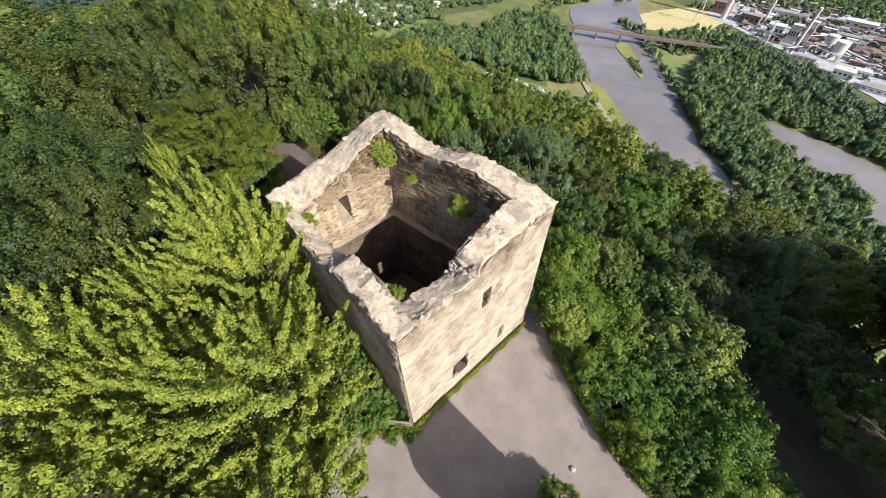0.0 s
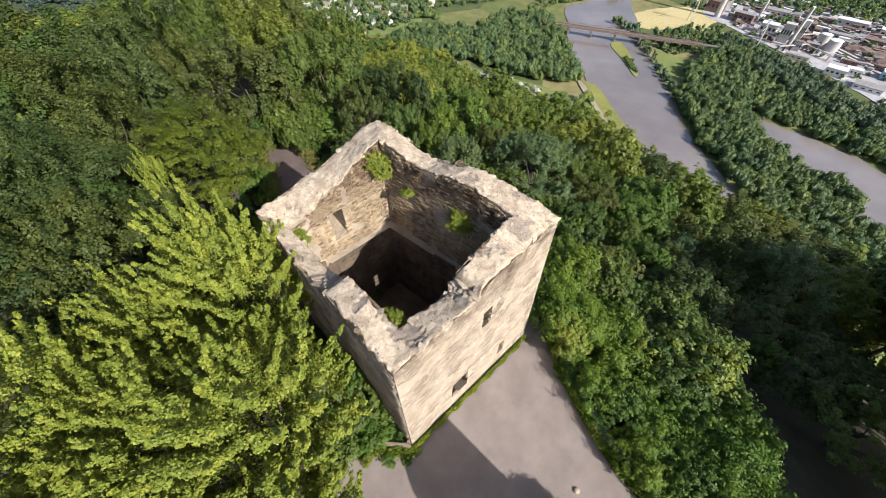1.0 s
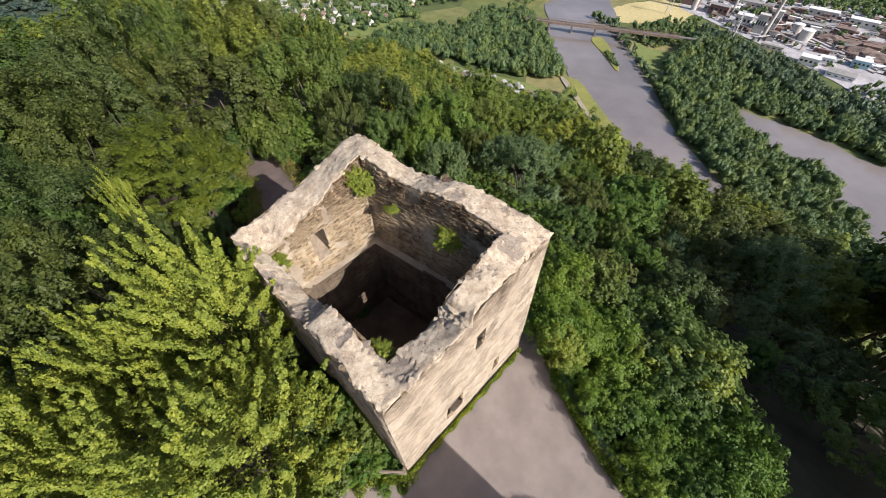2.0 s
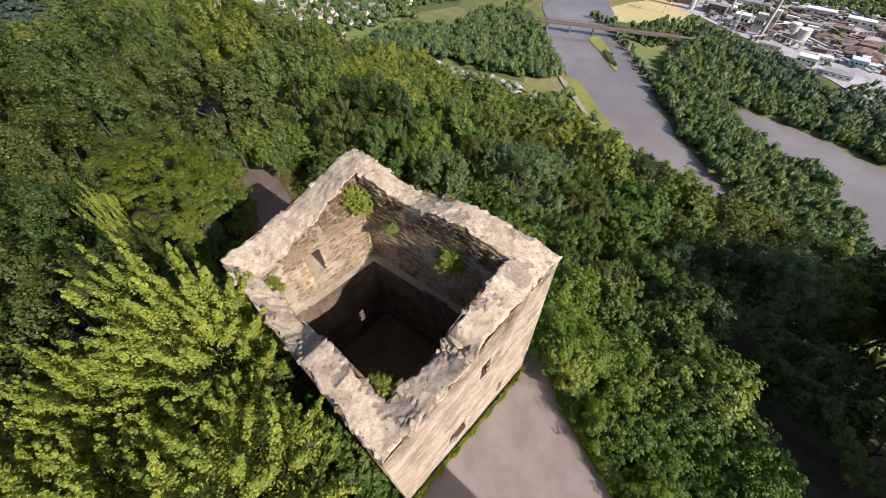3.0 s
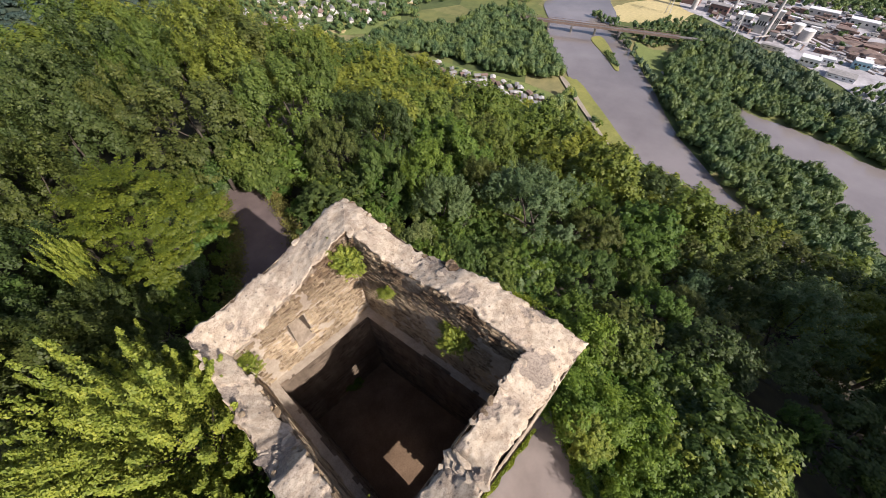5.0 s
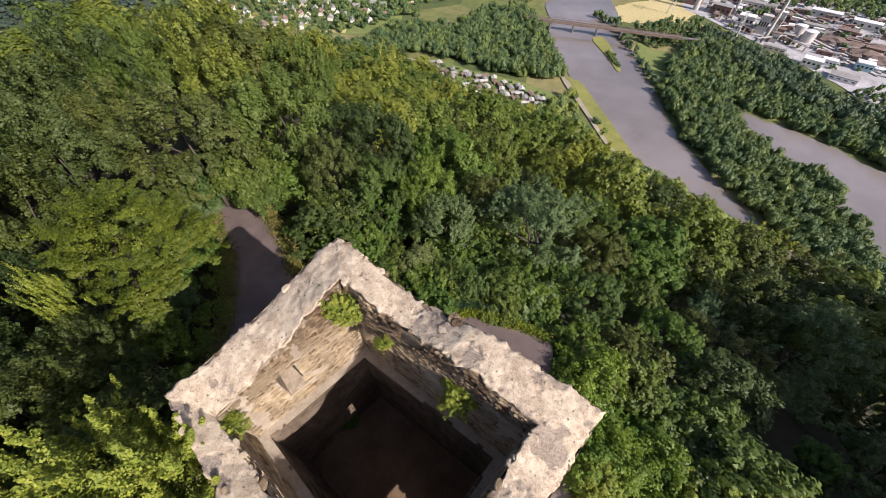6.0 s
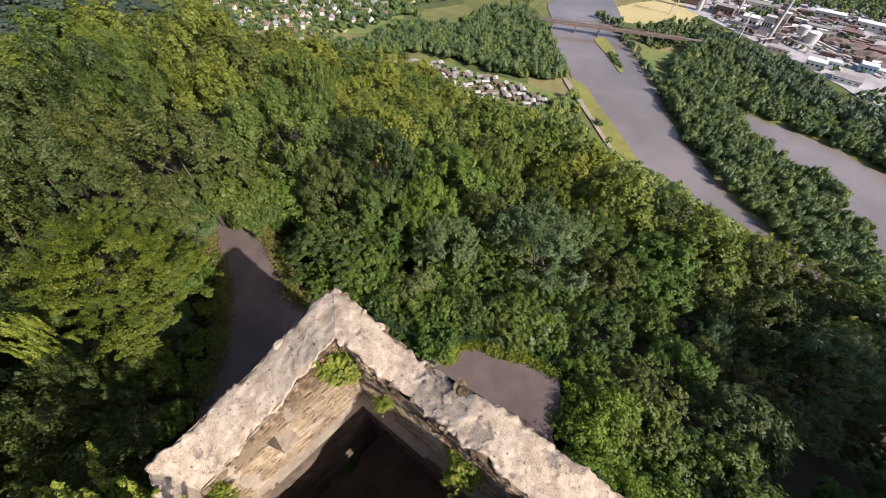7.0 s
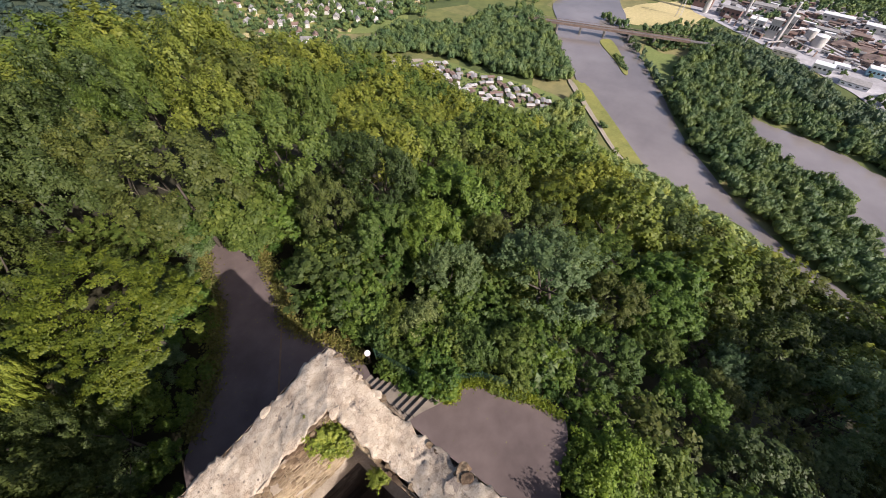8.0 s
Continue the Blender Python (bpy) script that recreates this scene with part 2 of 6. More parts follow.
CORN = simple("ripe_field", (0.42, 0.36, 0.16), (0.52, 0.44, 0.22), 0.015, 1.0, 0.3, 0.0)
BANK = simple("river_bank_grass", (0.14, 0.16, 0.04), (0.28, 0.27, 0.07), 0.05, 1.0, 0.7, 0.0)
TRACK = simple("gravel_track", (0.27, 0.235, 0.185), (0.36, 0.315, 0.25), 0.1, 1.0, 2.0, 0.0)
# Yard grey shifted towards blue, standing in for haze over the valley.
YARD = simple("works_yard", (0.27, 0.262, 0.27), (0.48, 0.47, 0.49), 0.06, 1.0, 0.25, 0.0)
CONCRETE = simple("concrete", (0.42, 0.41, 0.39), (0.55, 0.53, 0.50), 0.2, 0.85, 3.0, 0.1)
RUST = simple("rusty_steel", (0.16, 0.11, 0.09), (0.24, 0.18, 0.15), 0.2, 0.7, 3.0, 0.1)
WHITE = simple("white_cladding", (0.68, 0.69, 0.70), (0.78, 0.78, 0.78), 0.1, 0.6, 2.0, 0.0)
BLUE = simple("pale_blue_cladding", (0.25, 0.42, 0.50), (0.32, 0.50, 0.57), 0.1, 0.6, 2.0, 0.0)
TILE = simple("roof_tile", (0.17, 0.115, 0.095), (0.25, 0.17, 0.14), 0.3, 0.9, 3.0, 0.1)
FELT = simple("grey_roofing_felt", (0.20, 0.195, 0.19), (0.33, 0.32, 0.31), 0.3, 0.9, 3.0, 0.1)
PLASTER = simple("pale_plaster", (0.58, 0.555, 0.51), (0.72, 0.69, 0.64), 0.3, 0.9, 3.0, 0.1)
PIER = simple("dark_pier_stone", (0.10, 0.095, 0.09), (0.17, 0.16, 0.15), 0.3, 0.9, 2.0, 0.1)
BALLAST = simple("dark_ballast", (0.11, 0.095, 0.088), (0.19, 0.165, 0.15), 0.2, 1.0, 3.0, 0.1)
FENCE = simple("dark_green_paint", (0.018, 0.05, 0.03), (0.03, 0.075, 0.045), 2.0, 0.5, 20, 0.1)
BRICKWORK = simple("dark_brickwork", (0.17, 0.10, 0.085), (0.25, 0.16, 0.13), 0.1, 0.9, 1.0, 0.1)
GLASS = simple("dark_window_glass", (0.03, 0.035, 0.04), (0.05, 0.055, 0.06), 0.5, 0.15, 2.0, 0.0)


def water_material():
    m, nt, b = material("river_water", 0.07)
    # Pale, varied base and raised IOR stand in for sky reflected at grazing angles.
    nt.links.new(ramp(nt, noise_tex(nt, 0.013, 5, 0.6), [(0.36, (0.17, 0.150, 0.144)), (0.64, (0.245, 0.218, 0.209))]), b.inputs["Base Color"])
    b.inputs["IOR"].default_value = 1.8
    bump(nt, b, noise_tex(nt, 0.25, 4, 0.6), 0.05, 0.3)
    return m


WATER = water_material()


# ---- mesh helpers ----
def mesh_of(name, verts, faces, mat, smooth=False):
    """A mesh from arrays of vertices and of faces with equal corner counts."""
    verts, faces = np.asarray(verts, np.float32), np.asarray(faces, np.int32)
    me = bpy.data.meshes.new(name)
    n, k = faces.shape
    me.vertices.add(len(verts))
    me.vertices.foreach_set("co", verts.ravel())
    me.loops.add(n * k)
    me.loops.foreach_set("vertex_index", faces.ravel())
    me.polygons.add(n)
    me.polygons.foreach_set("loop_start", np.arange(0, n * k, k, dtype=np.int32))
    me.polygons.foreach_set("loop_total", np.full(n, k, np.int32))
    me.polygons.foreach_set("use_smooth", np.full(n, smooth))
    me.update(calc_edges=True)
    if mat:
        me.materials.append(mat)
    return me


def part(name, bm, mat, parent=None, label="", smooth=False):
    """Links a bmesh or a mesh as one object, under a thing or a part."""
    if isinstance(bm, bmesh.types.BMesh):
        me = bpy.data.meshes.new(name)
        bm.to_mesh(me)
        bm.free()
        me.materials.append(mat)
        if smooth:
            me.polygons.foreach_set("use_smooth", np.full(len(me.polygons), True))
    else:
        me = bm
    ob = new(name, me)
    if parent:
        ob.parent = parent
    return tagged(ob, label)


def box(bm, x0, x1, y0, y1, z0, z1, bevel=0.0):
    vs = [bm.verts.new(p) for p in ((x0, y0, z0), (x1, y0, z0), (x1, y1, z0), (x0, y1, z0), (x0, y0, z1), (x1, y0, z1), (x1, y1, z1), (x0, y1, z1))]
    fs = [bm.faces.new([vs[i] for i in f]) for f in ((3, 2, 1, 0), (4, 5, 6, 7), (0, 1, 5, 4), (1, 2, 6, 5), (2, 3, 7, 6), (3, 0, 4, 7))]
    if bevel:
        bmesh.ops.bevel(bm, geom=list({e for f in fs for e in f.edges}), offset=bevel, segments=1, affect="EDGES")
    return bm


def smoothstep(a, b, x):
    t = np.clip((np.asarray(x, float) - a) / (b - a), 0, 1)
    return t * t * (3 - 2 * t)


def fnoise(p, scale=1.0):
    return noise.noise(Vector(p) * scale)


# ---- terrain ----
RIVER_Z = -140.0


def ground_z(x, y):
    """The hill: level round the tower, falling to the valley floor on the river side."""
    x, y = np.asarray(x, float), np.asarray(y, float)
    r = x - 13.5 + 0.10 * np.abs(y - 5) * (y < 5) - 0.02 * (y - 5) * (y > 5)
    fall = 0.62 * 3.0 * np.logaddexp(0, r / 3.0) + 0.006 * np.clip(r, 0, 60) ** 1.5
    left = 0.35 * 4.0 * np.logaddexp(0, (-x - 16) / 4.0)
    front = 0.3 * 4.0 * np.logaddexp(0, (-y - 24) / 4.0)
    beyond = 0.42 * 12 * np.logaddexp(0, (y - 46 - 0.25 * x) / 12.0)
    z = -fall - left - front - beyond
    z = np.maximum(z, RIVER_Z)
    hill = 150 * np.exp(-(((x + 60) / 260) ** 2 + ((y - 900) / 230) ** 2))
    back = 130 * smoothstep(1500, 3200, np.hypot(x, y))
    return z + hill + back


def terrain():
    a = np.sinh(np.linspace(-1, 1, 181) * 6.2) / np.sinh(6.2) * 4800
    xs, ys = a + 8, a + 6
    X, Y = np.meshgrid(xs, ys)
    Z = ground_z(X, Y) - 0.25
    near = (np.abs(X - 4) < 11) & (np.abs(Y - 6) < 22)
    Z = np.where(near, Z - 0.25, Z)
    n = len(xs)
    i = np.arange(n * n).reshape(n, n)
    quads = np.stack([i[:-1, :-1], i[:-1, 1:], i[1:, 1:], i[1:, :-1]], -1).reshape(-1, 4)
    ob = new("ground", mesh_of("ground", np.stack([X, Y, Z], -1).reshape(-1, 3), quads, SOIL, True))
    tagged(ob, "dark woodland soil of a hill falling to a river valley", "ground", kind="structure")


terrain()


def closed_curve(pts, n=12, wobble=0.0):
    """A smooth closed outline through a few control points."""
    pts = [Vector((*p, 0)) for p in pts]
    out, k = [], len(pts)
    for i in range(k):
        p0, p1, p2, p3 = pts[i - 1], pts[i], pts[(i + 1) % k], pts[(i + 2) % k]
        for j in range(n):
            t = j / n
            q = 0.5 * ((2 * p1) + (p2 - p0) * t + (2 * p0 - 5 * p1 + 4 * p2 - p3) * t * t + (3 * p1 - p0 - 3 * p2 + p3) * t ** 3)
            w = wobble * fnoise((q.x, q.y, 3.1), 0.9)
            out.append((q.x + w, q.y + w))
    return out


def flat_area(name, pts, z, mat, label, category, thick=0.3, smooth=10, wobble=0.0):
    """A level slab with a smooth outline; z may be a height or a function of x and y."""
    bm = bmesh.new()
    line = closed_curve(pts, smooth, wobble) if smooth else pts
    zf = z if callable(z) else (lambda x, y: z)
    top = bm.faces.new([bm.verts.new((x, y, 0)) for x, y in line])
    if top.normal.z < 0 or sum((a[0] * b[1] - b[0] * a[1]) for a, b in zip(line, line[1:] + line[:1])) < 0:
        bmesh.ops.reverse_faces(bm, faces=[top])
    got = bmesh.ops.extrude_face_region(bm, geom=[top])
    for v in got["geom"]:
        if isinstance(v, bmesh.types.BMVert):
            v.co.z = 1.0
    bmesh.ops.recalc_face_normals(bm, faces=bm.faces)
    for v in bm.verts:
        v.co.z = zf(v.co.x, v.co.y) - (0 if v.co.z > 0.5 else thick)
    bmesh.ops.triangulate(bm, faces=bm.faces)
    ob = part(name, bm, mat)
    return tagged(ob, label, category, kind="structure")


# ---- foliage ----
def unit(v):
    return v / np.maximum(np.linalg.norm(v, axis=-1, keepdims=True), 1e-6)


def leaf_quads(rng, pos, normal, size, droop=0.0):
    """One pointed leaf of four corners at each place, turned about its normal at random."""
    n = len(pos)
    a = unit(np.cross(normal, rng.normal(size=(n, 3))))
    a[:, 2] -= droop
    a = unit(a)
    b = unit(np.cross(normal, a))
    s = (size * rng.uniform(0.7, 1.3, n))[:, None]
    tip, base = pos + a * s * 0.62, pos - a * s * 0.5
    fold = normal * s * 0.10
    verts = np.stack([tip, pos + b * s * 0.36 + fold, base, pos - b * s * 0.36 + fold], 1).reshape(-1, 3)
    return verts, np.arange(4 * n).reshape(n, 4)


def leaf_tris(rng, pos, normal, size):
    """One three-cornered leaf at each place, for plants farther off."""
    n = len(pos)
    a = unit(np.cross(normal, rng.normal(size=(n, 3))))
    b = unit(np.cross(normal, a))
    s = (size * rng.uniform(0.7, 1.35, n))[:, None]
    verts = np.stack([pos + a * s * 0.62, pos - a * s * 0.42 + b * s * 0.44, pos - a * s * 0.42 - b * s * 0.44], 1).reshape(-1, 3)
    return verts, np.arange(3 * n).reshape(n, 3)


def crown_mesh(name, seed, mat, R, H, lobes, sprays, leaves, leaf, spray_len, upward=0.6, flat=0.0, low=-0.35, thick=0.23, shape=leaf_tris, lobe=(0.30, 0.48), rise=0.45, knots=2):
    """A crown of many leaves: lobes on an ellipsoid, leafy sprays on the lobes, leaves along the sprays. Its foot is at z = 0, its top at z = H."""
    rng = np.random.default_rng(seed)
    d = unit(rng.normal(size=(lobes, 3)))
    d[:, 2] = np.abs(d[:, 2]) * 1.1 - 0.35
    d = unit(d)
    size = np.array([R, R, H / 2])
    centre = d * size * rng.uniform(0.5, 0.74, (lobes, 1))
    lr = rng.uniform(lobe[0], lobe[1], lobes)
    centre *= 1.0 + 0.8 * np.clip(0.33 - lr[:, None], 0, 1)
    centre[0], lr[0] = (0, 0, H * 0.08), 0.62
    k = rng.integers(0, lobes, sprays)
    sd = unit(rng.normal(size=(sprays, 3)) + 0.9 * unit(centre[k]) + np.array([0, 0, 0.45]))
    sd = np.where((sd[:, 2] < low)[:, None], sd * np.array([1, 1, -1]), sd)
    sp = centre[k] + sd * size * lr[k][:, None] * rng.uniform(0.72, 1.0, (sprays, 1))
    axis = unit(sd * (1 - upward) + np.array([0, 0, upward]) + rng.normal(size=(sprays, 3)) * 0.22)
    axis[:, 2] *= 1 - flat
    axis = unit(axis)
    L = spray_len * rng.uniform(0.6, 1.3, sprays)
    j = np.repeat(np.arange(sprays), leaves)
    knot = rng.integers(0, knots, len(j))
    s = (knot + 0.5) / knots
    shift = rng.normal(size=(sprays, knots, 3)) * (thick * spray_len * 0.55)
    shift[:, :, 2] *= 1 - 0.6 * flat
    ball = rng.normal(size=(len(j), 3))
    ball *= (rng.uniform(0.35, 1.0, len(j)) / np.linalg.norm(ball, axis=1))[:, None]
    wide = thick * spray_len * 1.75 * (1.12 - 0.75 * s) ** 0.7
    off = ball * wide[:, None]
    off[:, 2] *= 1 - 0.6 * flat
    pos = sp[j] + axis[j] * (L[j] * s)[:, None] + shift[j, knot] + off + axis[j] * (ball[:, 2] * L[j] * 0.4 / knots)[:, None]
    nrm = unit(ball * 0.75 + sd[j] * (0.95 - rise) + np.array([0, 0, rise + flat]) + rng.normal(size=(len(j), 3)) * 0.3)
    pos[:, 2] += H / 2
    v, f = shape(rng, pos, nrm, leaf)
    return mesh_of(name, v, f, mat)


def trunk_mesh(name, seed, height, radius, spread, limbs=6, sides=5):
    """A tapered trunk with bent limbs."""
    rng = np.random.default_rng(seed)
    V, F = [], []

    def tube(p0, p1, r0, r1, seg=4):
        p0, p1 = np.array(p0, float), np.array(p1, float)
        ax = unit((p1 - p0)[None])[0]
        u = unit(np.cross(ax, [0.3, 1, 0.1])[None])[0]
        w = np.cross(ax, u)
        start = len(V)
        bend = rng.normal(size=3) * 0.05 * np.linalg.norm(p1 - p0)
        for i in range(seg + 1):
            t = i / seg
            c = p0 + (p1 - p0) * t + bend * math.sin(math.pi * t)
            for k in range(sides):
                a = 2 * math.pi * k / sides
                V.append(c + (u * math.cos(a) + w * math.sin(a)) * (r0 + (r1 - r0) * t))
        for i in range(seg):
            for k in range(sides):
                a, b = start + i * sides + k, start + i * sides + (k + 1) % sides
                F.append((a, b, b + sides, a + sides))

    tube((0, 0, -1.5), (0, 0, height * 0.8), radius, radius * 0.3, 6)
    for i in range(limbs):
        a = 2 * math.pi * i / limbs + rng.uniform(-0.4, 0.4)
        z0 = height * rng.uniform(0.25, 0.6)
        tube((0, 0, z0), (spread * math.cos(a) * 0.7, spread * math.sin(a) * 0.7, z0 + height * 0.28), radius * 0.42, radius * 0.1)
    return mesh_of(name, V, F, BARK, True)


def tree_kind(seed, mat, R, H, lobes=13, sprays=200, leaves=40, leaf=0.19, spray=0.75, upward=0.5, flat=0.0, thick=0.21, shape=leaf_tris, lobe=(0.30, 0.48), rise=0.38, knots=2):
    """Crown and trunk meshes of one kind of tree; the crown begins at a fifth of the height."""
    return (crown_mesh("crown", seed, mat, R, H * 0.85, lobes, sprays, leaves, leaf, spray, upward, flat, -0.35, thick, shape, lobe, rise, knots), trunk_mesh("trunk", seed, H * 0.8, 0.021 * H, R * 0.8), H)


def plant_tree(kind, x, y, top, label, category="tree", turn=0.0, wide=1.0, foot=None):
    crown, trunk, H = kind
    z = float(ground_z(x, y)) - 0.3 if foot is None else foot
    s = (top - z) / H
    root = new("tree")
    root.matrix_basis = Matrix.LocRotScale((x, y, z), Euler((0, 0, turn)), (s * wide, s * wide, s))
    c = part("crown", crown, None, root)
    c.location.z = 0.15 * H
    part("trunk", trunk, None, root)
    return tagged(root, label, category, "woodland trees")


SMALL, BROAD = (0.20, 0.33), (0.24, 0.40)
FINE_KINDS = [
    tree_kind(11, LEAF["beech"], 2.7, 8.0, 30, 200, 84, 0.125, 0.62, 0.5, 0.0, 0.30, leaf_tris, SMALL),
    tree_kind(12, LEAF["maple"], 3.0, 8.0, 28, 200, 80, 0.125, 0.8, 0.3, 0.45, 0.24, leaf_tris, SMALL),
    tree_kind(13, LEAF["oak"], 2.9, 8.0, 32, 210, 80, 0.125, 0.55, 0.4, 0.0, 0.34, leaf_tris, SMALL),
    tree_kind(14, LEAF["oak"], 2.6, 8.5, 28, 200, 80, 0.12, 0.6, 0.6, 0.0, 0.30, leaf_tris, SMALL),
    tree_kind(15, LEAF["willow"], 2.5, 8.0, 24, 190, 84, 0.10, 1.2, 0.8, 0.0, 0.11, leaf_tris, SMALL, 0.5, 4),
    tree_kind(16, LEAF["ivy"], 2.6, 7.5, 30, 200, 80, 0.13, 0.6, 0.45, 0.0, 0.32, leaf_tris, SMALL),
    tree_kind(18, LEAF["shaded_oak"], 3.0, 8.5, 26, 150, 100, 0.12, 0.7, 0.35, 0.0, 0.30, leaf_tris, SMALL),
    tree_kind(19, LEAF["willow"], 2.9, 8.5, 24, 150, 100, 0.11, 0.9, 0.55, 0.0, 0.22, leaf_tris, SMALL),
    tree_kind(26, LEAF["glade"], 2.8, 8.2, 28, 180, 84, 0.125, 0.7, 0.4, 0.2, 0.28, leaf_tris, SMALL),
]
NEAR_KINDS = [
    tree_kind(11, LEAF["beech"], 2.7, 8.0, 26, 150, 60, 0.165, 0.7, 0.5, 0.0, 0.30, leaf_tris, BROAD),
    tree_kind(12, LEAF["maple"], 3.0, 8.0, 24, 160, 58, 0.165, 0.85, 0.3, 0.45, 0.25, leaf_tris, BROAD),
    tree_kind(13, LEAF["oak"], 2.9, 8.0, 28, 160, 58, 0.165, 0.6, 0.4, 0.0, 0.34, leaf_tris, BROAD),
    tree_kind(14, LEAF["oak"], 2.6, 8.5, 24, 150, 60, 0.16, 0.7, 0.6, 0.0, 0.30, leaf_tris, BROAD),
    tree_kind(15, LEAF["willow"], 2.5, 8.0, 20, 140, 64, 0.14, 1.2, 0.8, 0.0, 0.13, leaf_tris, BROAD, 0.5, 4),
    tree_kind(16, LEAF["ivy"], 2.6, 7.5, 24, 150, 60, 0.165, 0.7, 0.45, 0.0, 0.30, leaf_tris, BROAD),
]
MID_KINDS = [
    tree_kind(21, LEAF["glade"], 3.2, 9.0, 24, 130, 38, 0.25, 0.8, 0.5, 0.0, 0.32, leaf_tris, BROAD),
    tree_kind(22, LEAF["beech"], 3.4, 9.0, 26, 130, 38, 0.25, 0.75, 0.4, 0.0, 0.34, leaf_tris, BROAD),
    tree_kind(23, LEAF["oak"], 3.0, 9.5, 24, 125, 38, 0.25, 0.8, 0.6, 0.0, 0.32, leaf_tris, BROAD),
    tree_kind(24, LEAF["glade"], 3.3, 8.5, 24, 130, 37, 0.26, 0.8, 0.3, 0.3, 0.30, leaf_tris, BROAD),
]
THICKET_KINDS = [tree_kind(27 + i, LEAF[k], 3.2, 9.0, 16, 120, 15, 0.30, 0.9, 0.5) for i, k in enumerate(("beech", "oak", "ivy"))]
TONES = {"beech": "green broad-leaved beech in full summer leaf on the slope", "oak": "dark green oak in full leaf in the dense wood",
         "willow": "grey-green upright willow among darker trees", "ivy": "fresh green young ash at the edge of the wood", "maple": "yellow-green maple with layered leafy boughs"}
KIND_LABEL = [TONES[k] for k in ("beech", "maple", "oak", "oak", "willow", "ivy", "oak", "willow", "maple")]


def in_poly(x, y, pts):
    inside = False
    for (x0, y0), (x1, y1) in zip(pts, pts[1:] + pts[:1]):
        if (y0 > y) != (y1 > y) and x < (x1 - x0) * (y - y0) / (y1 - y0) + x0:
            inside = not inside
    return inside


FRONT = [(8.4, 0.3), (9.35, -0.55), (7.7, -2.9), (6.2, -6.0), (5.6, -9.0), (5.5, -14.0), (-9.0, -14.0), (-9.0, -2.0), (-4.2, 0.6), (-2.6, 1.7), (-0.8, 1.7), (0.7, 1.3), (4.0, 0.9)]
BACK = [(7.2, 7.47), (9.6, 7.47), (10.1, 7.1), (10.7, 7.45), (11.5, 6.7), (12.1, 5.4), (12.7, 4.2), (13.1, 2.8), (12.0, 1.95), (10.75, 1.5), (9.9, 0.9), (8.6, 0.8), (7.6, 0.9)]
TRAIL = [(7.9, 11.2), (8.2, 12.2), (7.9, 14.1), (6.9, 16.0), (6.4, 17.5), (7.1, 19.5), (7.6, 22.0), (7.8, 24.0), (7.4, 26.0), (5.6, 26.2), (4.9, 25.0), (4.2, 21.4), (3.0, 19.0), (1.7, 16.9), (0.0, 15.2), (-0.9, 13.6), (-0.6, 10.6), (6.8, 10.0), (7.4, 11.0)]
KEEP = [FRONT, BACK, TRAIL, [(-0.6, -0.6), (8.8, -0.6), (8.8, 10.8), (-0.6, 10.8)], [(7.5, -0.8), (9.4, -0.8), (11.5, 3), (7.5, 3)], [(6.8, 7), (9.8, 7), (9.8, 12), (6.8, 12)]]


def free_of(x, y, margin):
    for a in range(8):
        px, py = x + margin * math.cos(a * math.pi / 4), y + margin * math.sin(a * math.pi / 4)
        if any(in_poly(px, py, poly) for poly in KEEP):
            return False
    return not any(in_poly(x, y, poly) for poly in KEEP)


def canopy_top(x, y):
    g = float(ground_z(x, y))
    r = x - 13.5
    h = 6.2 + 4.5 * float(smoothstep(50, 80, y)) + 0.13 * min(max(r, 0), 40) + 0.05 * min(max(r - 18, 0), 26) + 2.6 * float(smoothstep(12, 22, y)) * float(smoothstep(22, 8, x)) + 3.0 * float(smoothstep(16, 26, y)) * float(smoothstep(2, -6, x))
    return g + h


